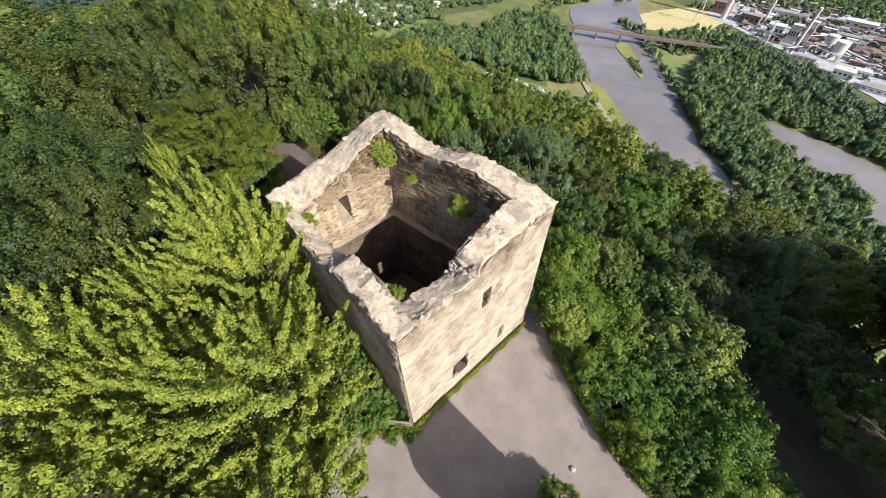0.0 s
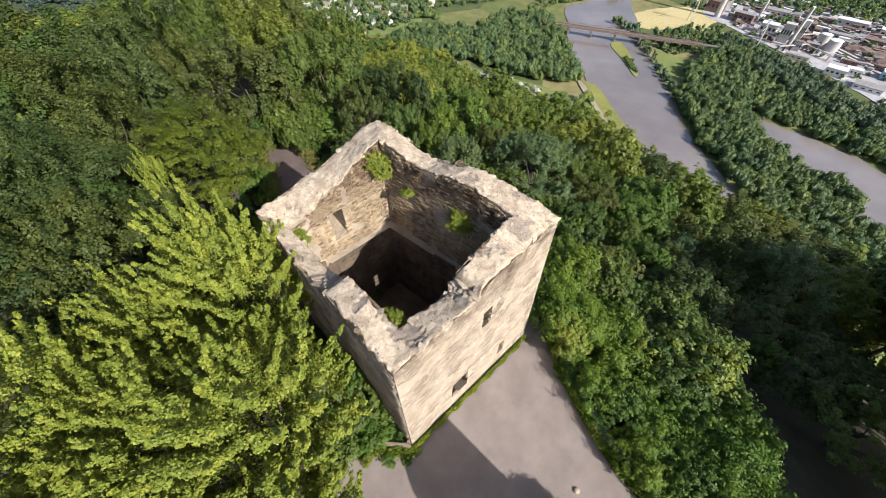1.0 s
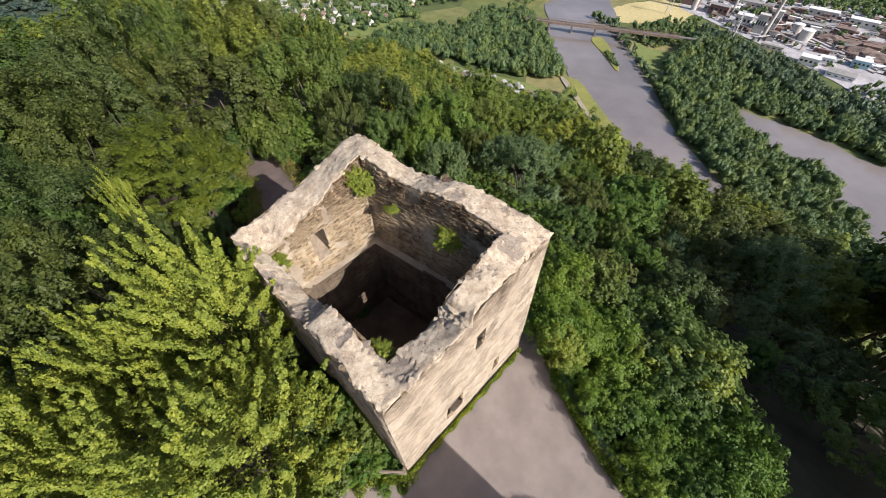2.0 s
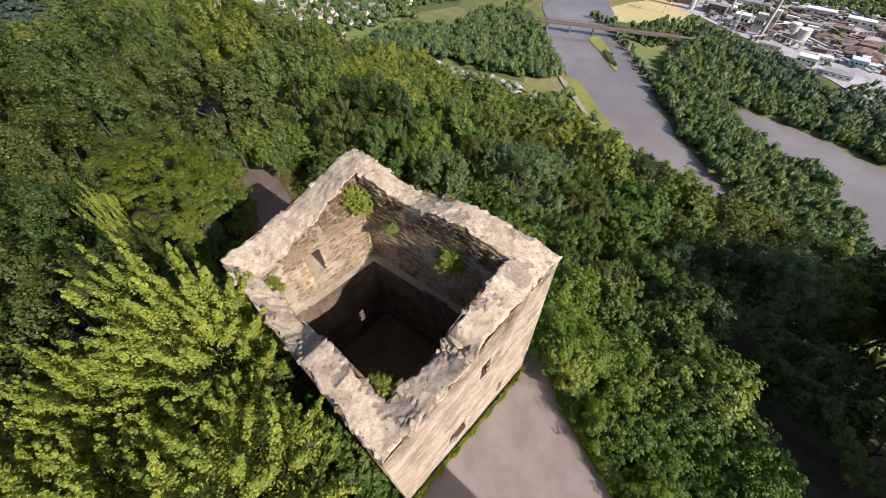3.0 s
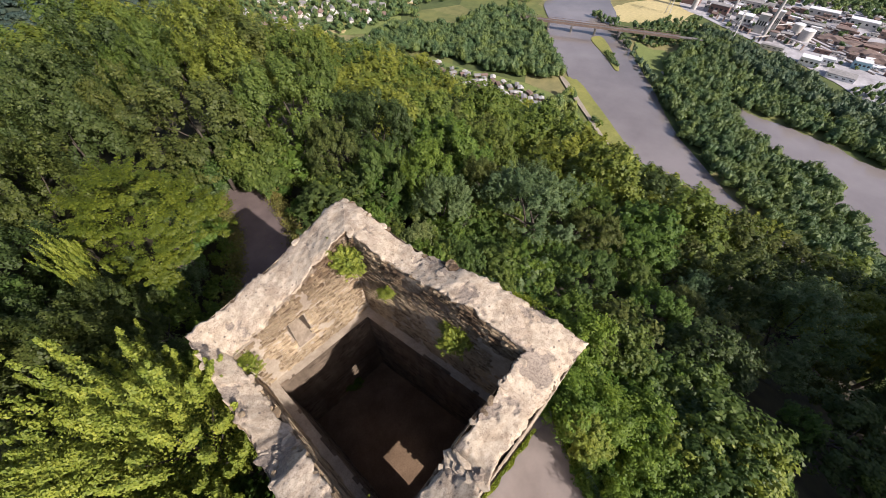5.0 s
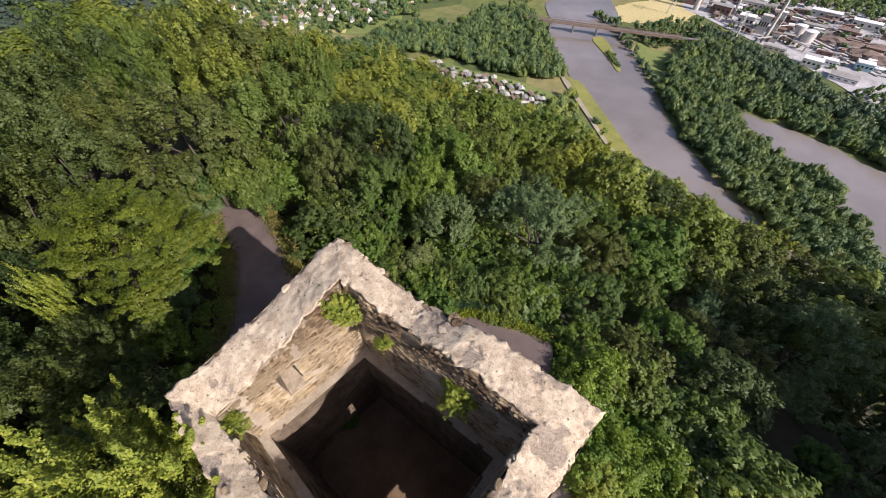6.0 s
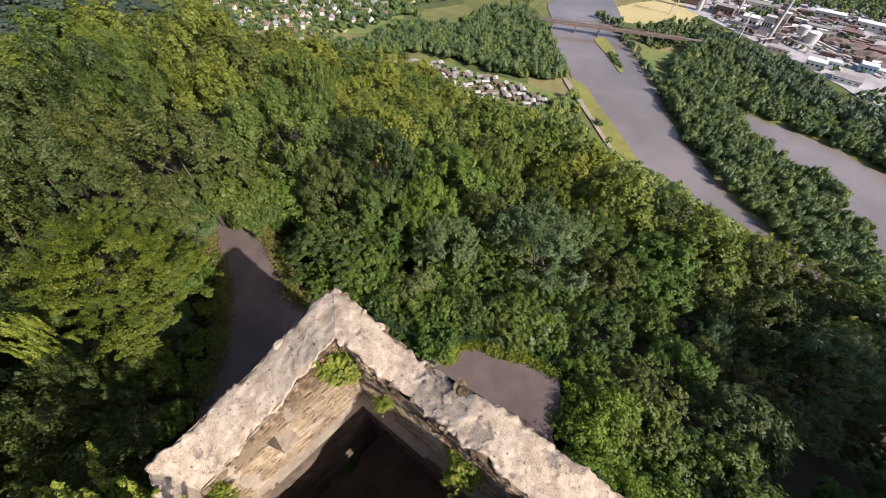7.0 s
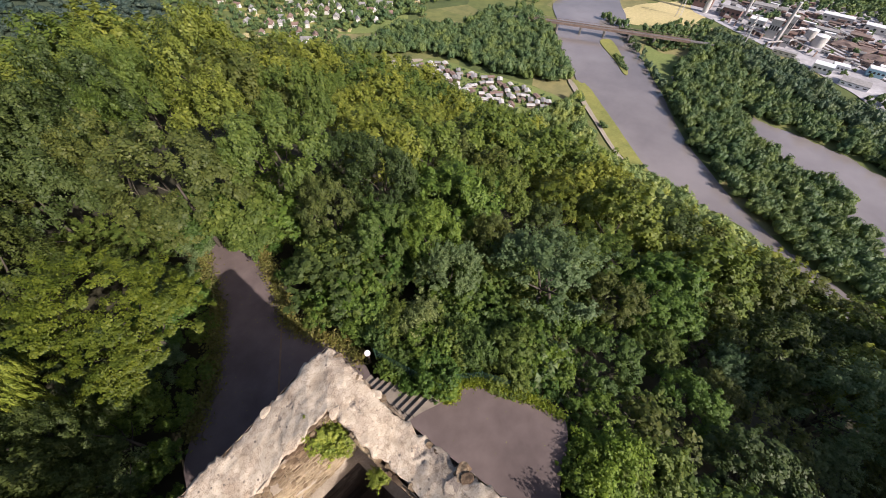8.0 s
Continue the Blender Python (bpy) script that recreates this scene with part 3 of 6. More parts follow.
def woodland():
    rng = random.Random(5)
    dense = tree_kind(20, LEAF["shaded_oak"], 2.9, 8.0, 30, 240, 150, 0.085, 0.6, 0.45, 0.0, 0.30, leaf_tris, SMALL)
    golden = tree_kind(33, LEAF["hornbeam"], 2.4, 8.0, 22, 120, 110, 0.10, 0.6, 0.5, 0.0, 0.26, leaf_tris, SMALL)
    for kind, x, y, top, wide, label in ((dense, -5.4, 13.2, 9.2, 1.0, KIND_LABEL[2]), (dense, -8.8, 15.2, 9.4, 1.0, KIND_LABEL[2]), (dense, -2.6, 14.6, 5.2, 0.9, KIND_LABEL[2]), (dense, -5.8, 19.6, 9.4, 0.95, KIND_LABEL[2]), (dense, -1.9, 16.4, 6.0, 0.7, KIND_LABEL[2]), (golden, -2.1, 18.4, 8.3, 0.32, "bright yellow-green young beech among dark trees")):
        plant_tree(kind, x, y, top, label, turn=rng.uniform(0, 6.28), wide=wide)
    layered = tree_kind(17, LEAF["bough"], 3.1, 8.5, 26, 170, 230, 0.085, 1.25, 0.2, 0.65, 0.14, leaf_tris, SMALL, 0.3, 5)
    plant_tree(layered, 0.9, 20.0, 7.9, "yellow-green beech with layered leafy boughs beside the path", turn=0.4, wide=0.98)
    placed = [(0.7, 20.4), (0.7, 21.4)]

    def clear(x, y, gap):
        return all((x - a) ** 2 + (y - b) ** 2 > gap * gap for a, b in placed)

    # trees that can be told apart by the paths and on the slope
    for x, y, top, k, wide in ((13.7, 38.7, 10.2, 8, 0.8), (8.0, 49.0, 7.2, 8, 0.9), (5.1, 42.0, 8.9, 2, 0.75), (9.2, 43.2, 7.8, 8, 0.62), (6.5, 27.3, 8.1, 2, 1.1), (5.4, 27.0, 4.4, 2, 1.0), (4.2, 33.0, 7.7, 2, 0.72),
                               (1.6, 39.5, 8.2, 2, 0.8), (14.8, 36.0, 8.0, 3, 1.1), (12.4, 26.0, 8.5, 0, 0.95), (17.0, 32.0, 7.4, 0, 0.85), (6.2, 36.6, 7.8, 1, 0.5), (11.0, 31.0, 8.6, 8, 0.85), (0.2, 32.0, 8.0, 2, 0.8), (-2.8, 27.0, 8.4, 6, 0.85), (28.9, -10.5, -1.8, 7, 1.1), (18.7, -10.6, -1.0, 5, 0.8), (-7.4, 25.4, 8.4, 6, 0.85),
                               (14.0, 17.4, 4.9, 0, 0.85), (16.3, 15.1, 4.1, 5, 0.85), (19.8, 13.0, 2.2, 3, 0.95), (15.4, 12.6, 3.0, 4, 1.2), (20.1, 8.3, 2.9, 4, 1.5), (36.2, 14.3, -6.3, 1, 1.1), (25.0, 16.6, 1.5, 0, 1.0), (17.4, 21.4, 5.0, 2, 0.85), (12.6, 20.8, 5.4, 2, 0.8),
                               (31.6, 2.0, -4.4, 5, 1.35), (27.2, 1.4, -2.9, 5, 1.3), (23.2, 0.4, -2.2, 0, 1.1), (22.6, -3.4, -1.6, 3, 1.1), (25.5, -3.9, -3.3, 4, 1.35), (37.7, -9.5, -8.6, 2, 1.1), (17.8, 2.7, 1.7, 0, 1.15), (20.1, -2.2, -0.7, 5, 1.3), (24.4, 4.4, -1.0, 2, 1.0), (27.0, 9.0, -1.6, 0, 0.95),
                               (52.0, -13.4, -14.4, 2, 1.15), (50.0, -7.6, -13.2, 0, 1.0), (50.0, -1.0, -13.0, 2, 1.0), (47.0, 5.0, -10.2, 3, 1.2), (43.0, -13.5, -9.6, 3, 1.0)):
        plant_tree((FINE_KINDS if x < 30 or k > 5 else NEAR_KINDS)[k], x, y, top, KIND_LABEL[k], turn=rng.uniform(0, 6.28), wide=wide)
        placed.append((x, y))
    # unseen tall trees added on the south slope to shade the ground below them
    for i in range(32):
        x, y = 9.6 + (i % 16) * 2.6 + 1.3 * (i // 16) + rng.uniform(-0.4, 0.4), -25.0 - (i // 16) * 3.6 + rng.uniform(-0.6, 0.6)
        k = i % 4
        top = min(9.2 + 0.22 * (x - 9.6), 11.3) - 0.75 * max(x - 23, 0) + 1.2 * (i // 16) + rng.uniform(-0.7, 0.7)
        plant_tree(MID_KINDS[1 + k % 2], x, y, top, (KIND_LABEL[0], KIND_LABEL[2], KIND_LABEL[2], KIND_LABEL[1])[k], turn=rng.uniform(0, 6.28), wide=0.9)
        placed.append((x, y))
    # low trees in the hollow below the yard
    for x, y, k in ((18.4, -5.4, 3), (22.0, -6.4, 2), (24.4, -10.0, 4), (19.6, -12.6, 2), (28.4, -13.6, 3), (23.4, -16.4, 2), (32.0, -17.6, 2), (33.6, -9.0, 3), (17.2, -15.6, 0), (28.0, -20.4, 2)):
        plant_tree(NEAR_KINDS[k], x, y, float(ground_z(x, y)) + rng.uniform(3.6, 4.8), KIND_LABEL[k], turn=rng.uniform(0, 6.28), wide=1.5)
        placed.append((x, y))
    # undergrowth between the trees
    for tries in range(85):
        x, y = rng.uniform(-12, 34), rng.uniform(-19, 32)
        if free_of(x, y, 2.6) and not (x < 15.5 and y < 4) and (x > 9 or y > 26 or x < -7 and y > 14) and not (16 < x < 36 and y < -6):
            plant_tree(THICKET_KINDS[rng.randrange(3)], x, y, float(ground_z(x, y)) + rng.uniform(2.6, 4.0), "low green thicket under the trees", "thicket", rng.uniform(0, 6.28), rng.uniform(1.5, 2.0))
    for tries in range(24000):
        x, y = rng.uniform(-44, 70), rng.uniform(-36, 102)
        d = math.hypot(x - 5, y - 4)
        if (x < 9 and y < 9 and x > -12) or (x < 0 and y < -2) or d > (98 if y > 34 else 62 if x < 12 else 54) or (x < -18 and y < 6) or (y < 4 and x < 16 and x > 4) or (y < -16 and x < 27) or y < -16 - 0.45 * (x - 27) or (17 < x < 37 and -24 < y < -6.5):
            continue
        if -6.0 < x < 3.5 and y < 26 or x < 3.5 and y < 17:
            continue
        fine = x < 9 and y > 13 and d < 33 or d < 17
        near = d < (44 if x < 12 else 29)
        gap = (3.9 if near else 4.7) + rng.uniform(0, 1.6)
        if not free_of(x, y, 3.4) or not clear(x, y, gap):
            continue
        placed.append((x, y))
        top = canopy_top(x, y) + rng.uniform(-2.4, 1.4)
        if y < -5 and x < 26:
            top -= 3.4
        if x > 38 and y < 9:
            top = min(top, -4.4 - 0.71 * (x - 38) + rng.uniform(-1.2, 0.0))
        if near or fine:
            k = rng.choice([0, 0, 1, 2, 2, 3, 3, 4, 5]) if x > 3 else rng.choice([6, 6, 2, 0] if fine else [2, 3, 0])
            plant_tree((FINE_KINDS if fine else NEAR_KINDS)[k], x, y, top, KIND_LABEL[k], turn=rng.uniform(0, 6.28), wide=rng.uniform(0.85, 1.2))
        else:
            k = rng.choice([0, 0, 0, 3, 3, 1, 2]) if x > 8 else rng.choice([0, 0, 3, 1, 2])
            plant_tree(MID_KINDS[k], x, y, top + 0.5, (KIND_LABEL[0], KIND_LABEL[2], KIND_LABEL[2], KIND_LABEL[1])[k], turn=rng.uniform(0, 6.28), wide=rng.uniform(0.95, 1.3))


woodland()


def shoot_crown(seed, mat, R, H, shoots, leaves, leaf, length, thick):
    """A crown of upright leafy shoots, evenly set over an uneven dome, with dark gaps between them and a thin fill of leaves inside."""
    rng = np.random.default_rng(seed)
    i = np.arange(shoots * 2) + 0.5
    z = 1 - i / shoots
    a = i * math.pi * (3 - math.sqrt(5))
    d = np.stack([np.sqrt(1 - z * z) * np.cos(a), np.sqrt(1 - z * z) * np.sin(a), z], 1)
    d = unit(d[z > -0.5] + rng.normal(size=(int((z > -0.5).sum()), 3)) * 0.07)
    n = len(d)
    size = np.array([R, R, H / 2])
    lump = np.array([noise.noise(Vector(p) * 1.9 + Vector((seed, 0, 0))) for p in d])
    base = d * size * (0.74 + 0.26 * lump + rng.uniform(-0.05, 0.05, n))[:, None]
    axis = unit(d * np.array([0.55, 0.55, 0.3]) + np.array([0, 0, 0.72]) + rng.normal(size=(n, 3)) * 0.13)
    L = length * rng.uniform(0.65, 1.25, n)
    knots = 9
    j = np.repeat(np.arange(n), leaves)
    knot = rng.integers(0, knots, len(j))
    s = (knot + rng.uniform(0.1, 0.9, len(j))) / knots
    shift = rng.normal(size=(n, knots, 3)) * thick * 0.28
    ball = rng.normal(size=(len(j), 3))
    ball *= (rng.uniform(0.4, 1.0, len(j)) / np.linalg.norm(ball, axis=1))[:, None]
    pos = base[j] + axis[j] * (L[j] * s)[:, None] + shift[j, knot] + ball * (thick * (1.25 - s))[:, None]
    nrm = unit(ball * 0.8 + d[j] * 0.3 + np.array([0, 0, 0.35]) + rng.normal(size=(len(j), 3)) * 0.3)
    m = len(j) // 12
    inner = unit(rng.normal(size=(m, 3))) * size * rng.uniform(0.35, 0.72, (m, 1))
    pos = np.concatenate([pos, inner[inner[:, 2] > -H * 0.4]])
    nrm = np.concatenate([nrm, unit(rng.normal(size=(len(pos) - len(nrm), 3)) + np.array([0, 0, 0.7]))])
    pos[:, 2] += H / 2
    v, f = leaf_quads(rng, pos, nrm, leaf)
    return mesh_of("crown", v, f, mat)


def hornbeams():
    fine = (shoot_crown(31, LEAF["hornbeam"], 3.3, 9.35, 78, 580, 0.098, 2.1, 0.26), trunk_mesh("trunk", 31, 8.8, 0.23, 2.6), 11.0)
    rough = (shoot_crown(32, LEAF["hornbeam"], 3.3, 9.35, 76, 400, 0.115, 2.1, 0.27), trunk_mesh("trunk", 32, 8.8, 0.23, 2.6), 11.0)
    for kind, x, y, top, turn, wide in ((fine, -1.75, 7.8, 10.3, 0.3, 0.74), (fine, -3.5, 3.0, 9.3, 2.1, 1.0), (fine, -6.2, 5.2, 8.5, 5.0, 0.9), (rough, -5.0, 8.6, 8.8, 2.6, 0.62), (rough, -8.6, 7.6, 9.6, 4.0, 0.85), (rough, -9.8, 3.6, 8.6, 3.3, 1.2), (fine, -5.4, -0.4, 7.6, 1.2, 1.15), (rough, -8.6, -0.6, 7.8, 0.9, 1.2)):
        ob = plant_tree(kind, x, y, top, "bright yellow-green hornbeam with upright leafy shoots beside the tower", turn=turn, wide=wide, foot=-0.4)
        tagged(ob, group="hornbeams by the tower")


hornbeams()


def shrub_mesh(seed, mat, R, H, sprays, leaves, leaf, spray, upward=0.6):
    return crown_mesh("foliage", seed, mat, R, H, 16, sprays, leaves, leaf, spray, upward, 0.0, -0.2, 0.22, leaf_tris, (0.24, 0.42))


SHRUBS = [shrub_mesh(41, LEAF["ivy"], 1.15, 1.9, 120, 50, 0.10, 0.55), shrub_mesh(42, LEAF["ivy"], 1.0, 1.6, 110, 50, 0.10, 0.45, 0.4),
          shrub_mesh(43, LEAF["beech"], 1.2, 2.1, 120, 50, 0.10, 0.6, 0.7), shrub_mesh(44, LEAF["willow"], 1.0, 2.0, 110, 56, 0.085, 0.8, 0.8),
          shrub_mesh(45, LEAF["hedge"], 1.15, 1.8, 130, 60, 0.08, 0.75, 0.85), shrub_mesh(46, LEAF["hedge"], 1.1, 1.6, 130, 56, 0.085, 0.5, 0.6), shrub_mesh(47, LEAF["hornbeam"], 1.0, 1.7, 120, 56, 0.085, 0.5, 0.7), shrub_mesh(48, LEAF["ivy"], 1.1, 1.6, 130, 56, 0.085, 0.45, 0.4), shrub_mesh(49, LEAF["hornbeam"], 1.0, 1.7, 70, 34, 0.12, 0.7, 0.15), shrub_mesh(50, LEAF["beech"], 1.15, 1.9, 70, 22, 0.19, 0.6, 0.5), shrub_mesh(51, LEAF["willow"], 1.1, 1.8, 70, 22, 0.17, 0.7, 0.6)]


def shrub(rng, x, y, z, size, label, group, k=None):
    root = new("shrub")
    k = rng.choice([0, 0, 1, 2, 2, 3]) if k is None else k
    s = size * rng.uniform(0.85, 1.2)
    root.matrix_basis = Matrix.LocRotScale((x, y, z), Euler((0, 0, rng.uniform(0, 6.28))), (s, s, s * rng.uniform(0.85, 1.15)))
    part("foliage", SHRUBS[k], None, root)
    stem = trunk_mesh("stem", 7, 1.2, 0.035, 0.5, 4, 5) if "stem" not in bpy.data.meshes else bpy.data.meshes["stem"]
    part("stem", stem, None, root)
    return tagged(root, label, "shrub", group)


def shrub_belt(line, z, rows, step, size, label, group, seed, side=1, first=0.85):
    """Rows of shrubs along a line, on its right (1) or left (-1)."""
    rng = random.Random(seed)
    for (x0, y0), (x1, y1) in zip(line, line[1:]):
        n = Vector((y1 - y0, x0 - x1)).normalized() * side
        L = math.hypot(x1 - x0, y1 - y0)
        for i in range(max(1, int(L / step))):
            t = (i + 0.5) / max(1, int(L / step))
            for r in range(rows):
                off = 0.75 * size + r * step * 0.95 + rng.uniform(-0.2, 0.2)
                x, y = x0 + (x1 - x0) * t + n.x * off + rng.uniform(-0.3, 0.3), y0 + (y1 - y0) * t + n.y * off + rng.uniform(-0.3, 0.3)
                g = min(z, float(ground_z(x, y)) + (z if r < 2 else 0)) - 0.15
                shrub(rng, x, y, g, size * (first + 0.22 * r), label, group)


def hedge():
    """Dense bright shrubs from the edge of the asphalt down the first metres of the slope, lowest at the edge."""
    rng = random.Random(61)
    line = [(5.6, -16.0), (5.6, -9.0), (6.2, -6.0), (7.7, -2.9), (9.3, -0.7), (10.9, 1.1)]
    for (x0, y0), (x1, y1) in zip(line, line[1:]):
        L = math.hypot(x1 - x0, y1 - y0)
        n = Vector((y1 - y0, x0 - x1)).normalized()
        for row, (off, size, gap) in enumerate(((0.35, 0.42, 0.75), (0.95, 0.72, 1.1), (2.1, 1.0, 1.4), (3.4, 1.2, 1.6), (4.9, 1.4, 1.8), (6.6, 1.5, 2.0))):
            for i in range(max(1, round(L / gap))):
                t = (i + rng.uniform(0.2, 0.8)) / max(1, round(L / gap))
                o = off + rng.uniform(-0.12, 0.3) * (row > 0) + rng.uniform(-0.06, 0.1)
                x, y = x0 + (x1 - x0) * t + n.x * o, y0 + (y1 - y0) * t + n.y * o
                if row > 2 and x > min(15.2, 19.0 + 0.75 * y):
                    continue
                k = rng.choice((4, 4, 4, 5, 5, 7, 7, 6)) if row < 4 else rng.choice((4, 5, 5, 6, 7, 2, 3))
                shrub(rng, x, y, float(ground_z(x, y)) - 0.1, size, "lush fresh-green hedge shrub beside the asphalt yard", "hedge along the yard", k)


hedge()


def hedge_accents():
    """Taller and paler shrubs that stand out of the hedge."""
    rng = random.Random(69)
    for x, y, z, size, k in ((8.75, -1.7, 1.9, 0.65, 6), (8.9, -1.9, 0.9, 0.8, 6), (9.2, -2.3, 0.0, 0.9, 6), (9.6, -0.9, 0.0, 1.1, 4), (10.4, -2.4, 0.0, 1.2, 4), (13.2, -6.1, -1.6, 1.25, 3), (14.2, -5.2, -2.0, 1.2, 3), (14.4, -9.6, -3.6, 1.1, 6), (13.2, -9.4, -2.6, 1.0, 6), (14.8, -8.4, -3.2, 1.0, 6), (12.4, -11.4, -2.4, 0.9, 6), (11.4, -4.6, -0.5, 1.2, 4), (12.6, -2.6, -0.8, 1.3, 5), (14.2, -1.0, -1.4, 1.4, 2), (12.8, 0.4, -0.3, 1.2, 4)):
        shrub(rng, x, y, z, size, "tall paler green shrub standing out of the hedge", "hedge along the yard", k)


hedge_accents()
shrub_belt([(11.0, 1.2), (12.6, 2.0), (13.5, 3.3), (13.1, 4.8), (11.9, 6.5), (10.8, 7.7), (9.9, 7.9), (9.5, 9.6), (8.9, 11.6), (8.8, 12.8), (8.2, 14.6)], 1.0, 2, 1.4, 0.95, "green shrub around the asphalt terrace", "shrubs round the terrace", 62)
shrub_belt([(8.0, 14.6), (7.2, 16.6), (7.8, 19.5), (8.3, 22.5), (8.4, 25.0)], 0.0, 2, 1.6, 0.9, "green shrub beside the shaded path", "shrubs by the path", 63)
shrub_belt([(4.6, 26.0), (3.9, 21.4), (2.7, 19.0), (1.4, 17.0), (-0.4, 15.4), (-1.3, 13.8), (-1.0, 10.4)], 0.0, 2, 1.7, 0.9, "dark green shrub beside the shaded path", "shrubs by the path", 64)
shrub_belt([(8.4, 26.4), (4.2, 26.4)], 0.0, 2, 1.5, 1.2, "dark green shrub where the path enters the wood", "shrubs by the path", 66)
shrub_belt([(-0.5, 1.5), (-0.4, 8.8), (-2.6, 12.5)], 0.0, 2, 1.5, 1.0, "dense shrub against the foot of the tower", "shrubs by the tower", 65, -1)


def brush():
    """Low brush on the shaded forest floor beside the path."""
    rng = random.Random(67)
    for i in range(56):
        x, y = rng.uniform(-13, -1.5), rng.uniform(11.5, 27)
        shrub(rng, x, y, float(ground_z(x, y)) - 0.2, rng.uniform(0.5, 1.05), "dark low brush on the shaded forest floor", "brush under the trees", rng.choice((9, 10)))


brush()


def slope_shrubs():
    """Shrubs that close the ground between path, terrace and the first trees."""
    rng = random.Random(68)
    for x, y in ((8.9, 10.9), (9.2, 10.2), (9.45, 9.3), (9.8, 8.6), (9.5, 10.8), (10.0, 9.6)):
        shrub(rng, x, y, 0.3, 0.62, "green shrub leaning over the stone steps", "shrubs by the path", rng.choice((4, 5, 7)))
    for i in range(130):
        x, y = rng.uniform(9.2, 25), rng.uniform(4.5, 22)
        if free_of(x, y, 0.9):
            shrub(rng, x, y, float(ground_z(x, y)) - 0.15, rng.uniform(0.8, 1.25), "green shrub on the slope beside the path", "shrubs by the path", rng.choice((9, 9, 10, 0, 2)))


slope_shrubs()
for x, y, size in ((8.6, 25.2, 2.1), (8.3, 23.6, 1.4), (6.6, 27.0, 2.0)):
    shrub(random.Random(8), x, y, -0.1, size, "large green shrub hanging over the end of the path", "shrubs by the path", 2)
shrub(random.Random(5), 10.1, 7.75, 0.9, 0.5, "green shrub in the corner of the asphalt terrace", "shrubs round the terrace", 4)
shrub(random.Random(4), 2.3, -6.5, 0.0, 0.8, "low round shrub standing in the asphalt yard", "", 0)


def far_forest(name, label, spots, seed, height, radius, mat, cards=90, lobes=8, tuft=0.17):
    """Distant wood that nobody could count: many crowns of lumpy boughs with leafy tufts on them, joined into one mesh."""
    rng = np.random.default_rng(seed)
    bm = bmesh.new()
    bmesh.ops.create_icosphere(bm, subdivisions=1, radius=1)
    ball = np.array([v.co for v in bm.verts])
    tri = np.array([[v.index for v in f.verts] for f in bm.faces])
    bm.free()
    variants = []
    for i in range(6):
        d = unit(rng.normal(size=(lobes, 3)))
        d[:, 2] = np.abs(d[:, 2])
        c = d * np.array([0.66, 0.66, 0.62]) * rng.uniform(0.55, 1.1, (lobes, 1))
        c[0] = (0, 0, 0.25)
        lr = rng.uniform(0.20, 0.34, lobes) + 0.8 / (lobes + 8)
        lr[0] = 0.5
        V, T = [], []
        for k in range(lobes):
            V.append(c[k] + ball * lr[k] * rng.uniform(0.66, 0.94, (len(ball), 1)))
            T.append(tri + k * len(ball))
        k = rng.integers(0, lobes, cards)
        nd = unit(rng.normal(size=(cards, 3)) + 0.7 * unit(c[k]) + np.array([0, 0, 0.6]))
        p = c[k] + nd * (lr[k] * rng.uniform(0.9, 1.15, cards))[:, None]
        v, f = leaf_tris(rng, p, unit(nd + rng.normal(size=(cards, 3)) * 0.25), tuft)
        n = lobes * len(ball)
        V.append(v)
        T.append(f + n)
        variants.append((np.concatenate(V), np.concatenate(T)))
    V, T, n = [], [], 0
    for x, y in spots:
        v, t = variants[rng.integers(0, 6)]
        s, a = rng.uniform(0.7, 1.25), rng.uniform(0, 6.28)
        ca, sa = math.cos(a), math.sin(a)
        r, h = radius * s, height * s * rng.uniform(0.85, 1.15)
        V.append(np.stack([(v[:, 0] * ca - v[:, 1] * sa) * r + x, (v[:, 0] * sa + v[:, 1] * ca) * r + y, v[:, 2] * h * 0.72 + h * 0.22 + float(ground_z(x, y))], 1))
        T.append(t + n)
        n += len(v)
    ob = new(name, mesh_of(name, np.concatenate(V), np.concatenate(T), mat, False))
    return tagged(ob, label, "wood", kind="stuff")


def scatter(poly, gap, seed, avoid=()):
    rng = random.Random(seed)
    xs, ys = [p[0] for p in poly], [p[1] for p in poly]
    out, y = [], min(ys)
    while y < max(ys):
        x = min(xs)
        while x < max(xs):
            px, py = x + rng.uniform(-0.45, 0.45) * gap, y + rng.uniform(-0.45, 0.45) * gap
            if in_poly(px, py, poly) and not any(in_poly(px, py, q) for q in avoid):
                out.append((px, py))
            x += gap
        y += gap * 0.9
    return out


# ---- valley ----
RIVER = [(700, 330), (545, 262), (480, 270), (425, 228), (393, 210), (334, 152), (303, 125), (281, 86), (247, 42), (225, 9), (208, -40), (190, -110), (180, -200),
         (216, -200), (219, -110), (231, -62), (241, -40), (258, -13), (280, 12), (300, 34), (330, 58), (356, 77), (386, 102), (444, 146), (505, 186), (560, 222), (720, 290)]
INLET = [(374, 14), (370, -3), (370, -24), (365, -59), (357, -81), (354, -200), (262, -200), (266, -84), (291, -78), (292, -62), (309, -62), (326, -57), (325, -35), (333, -17), (346, 0), (364, 14)]
ISLE = [(425, 169), (412, 168), (385, 137), (366, 118), (372, 117), (400, 138), (424, 160)]
flat_area("water_river", RIVER, RIVER_Z + 0.3, WATER, "calm brown river winding through the valley", "river", 0.2, 12, 2.5)
flat_area("water_inlet", INLET, RIVER_Z + 0.3, WATER, "narrow brown side arm of the river behind a wooded strip", "river", 0.2, 12, 2.5)
flat_area("ground_island", ISLE, RIVER_Z + 0.8, BANK, "small grassy island in the river", "island", 1.0, 8)
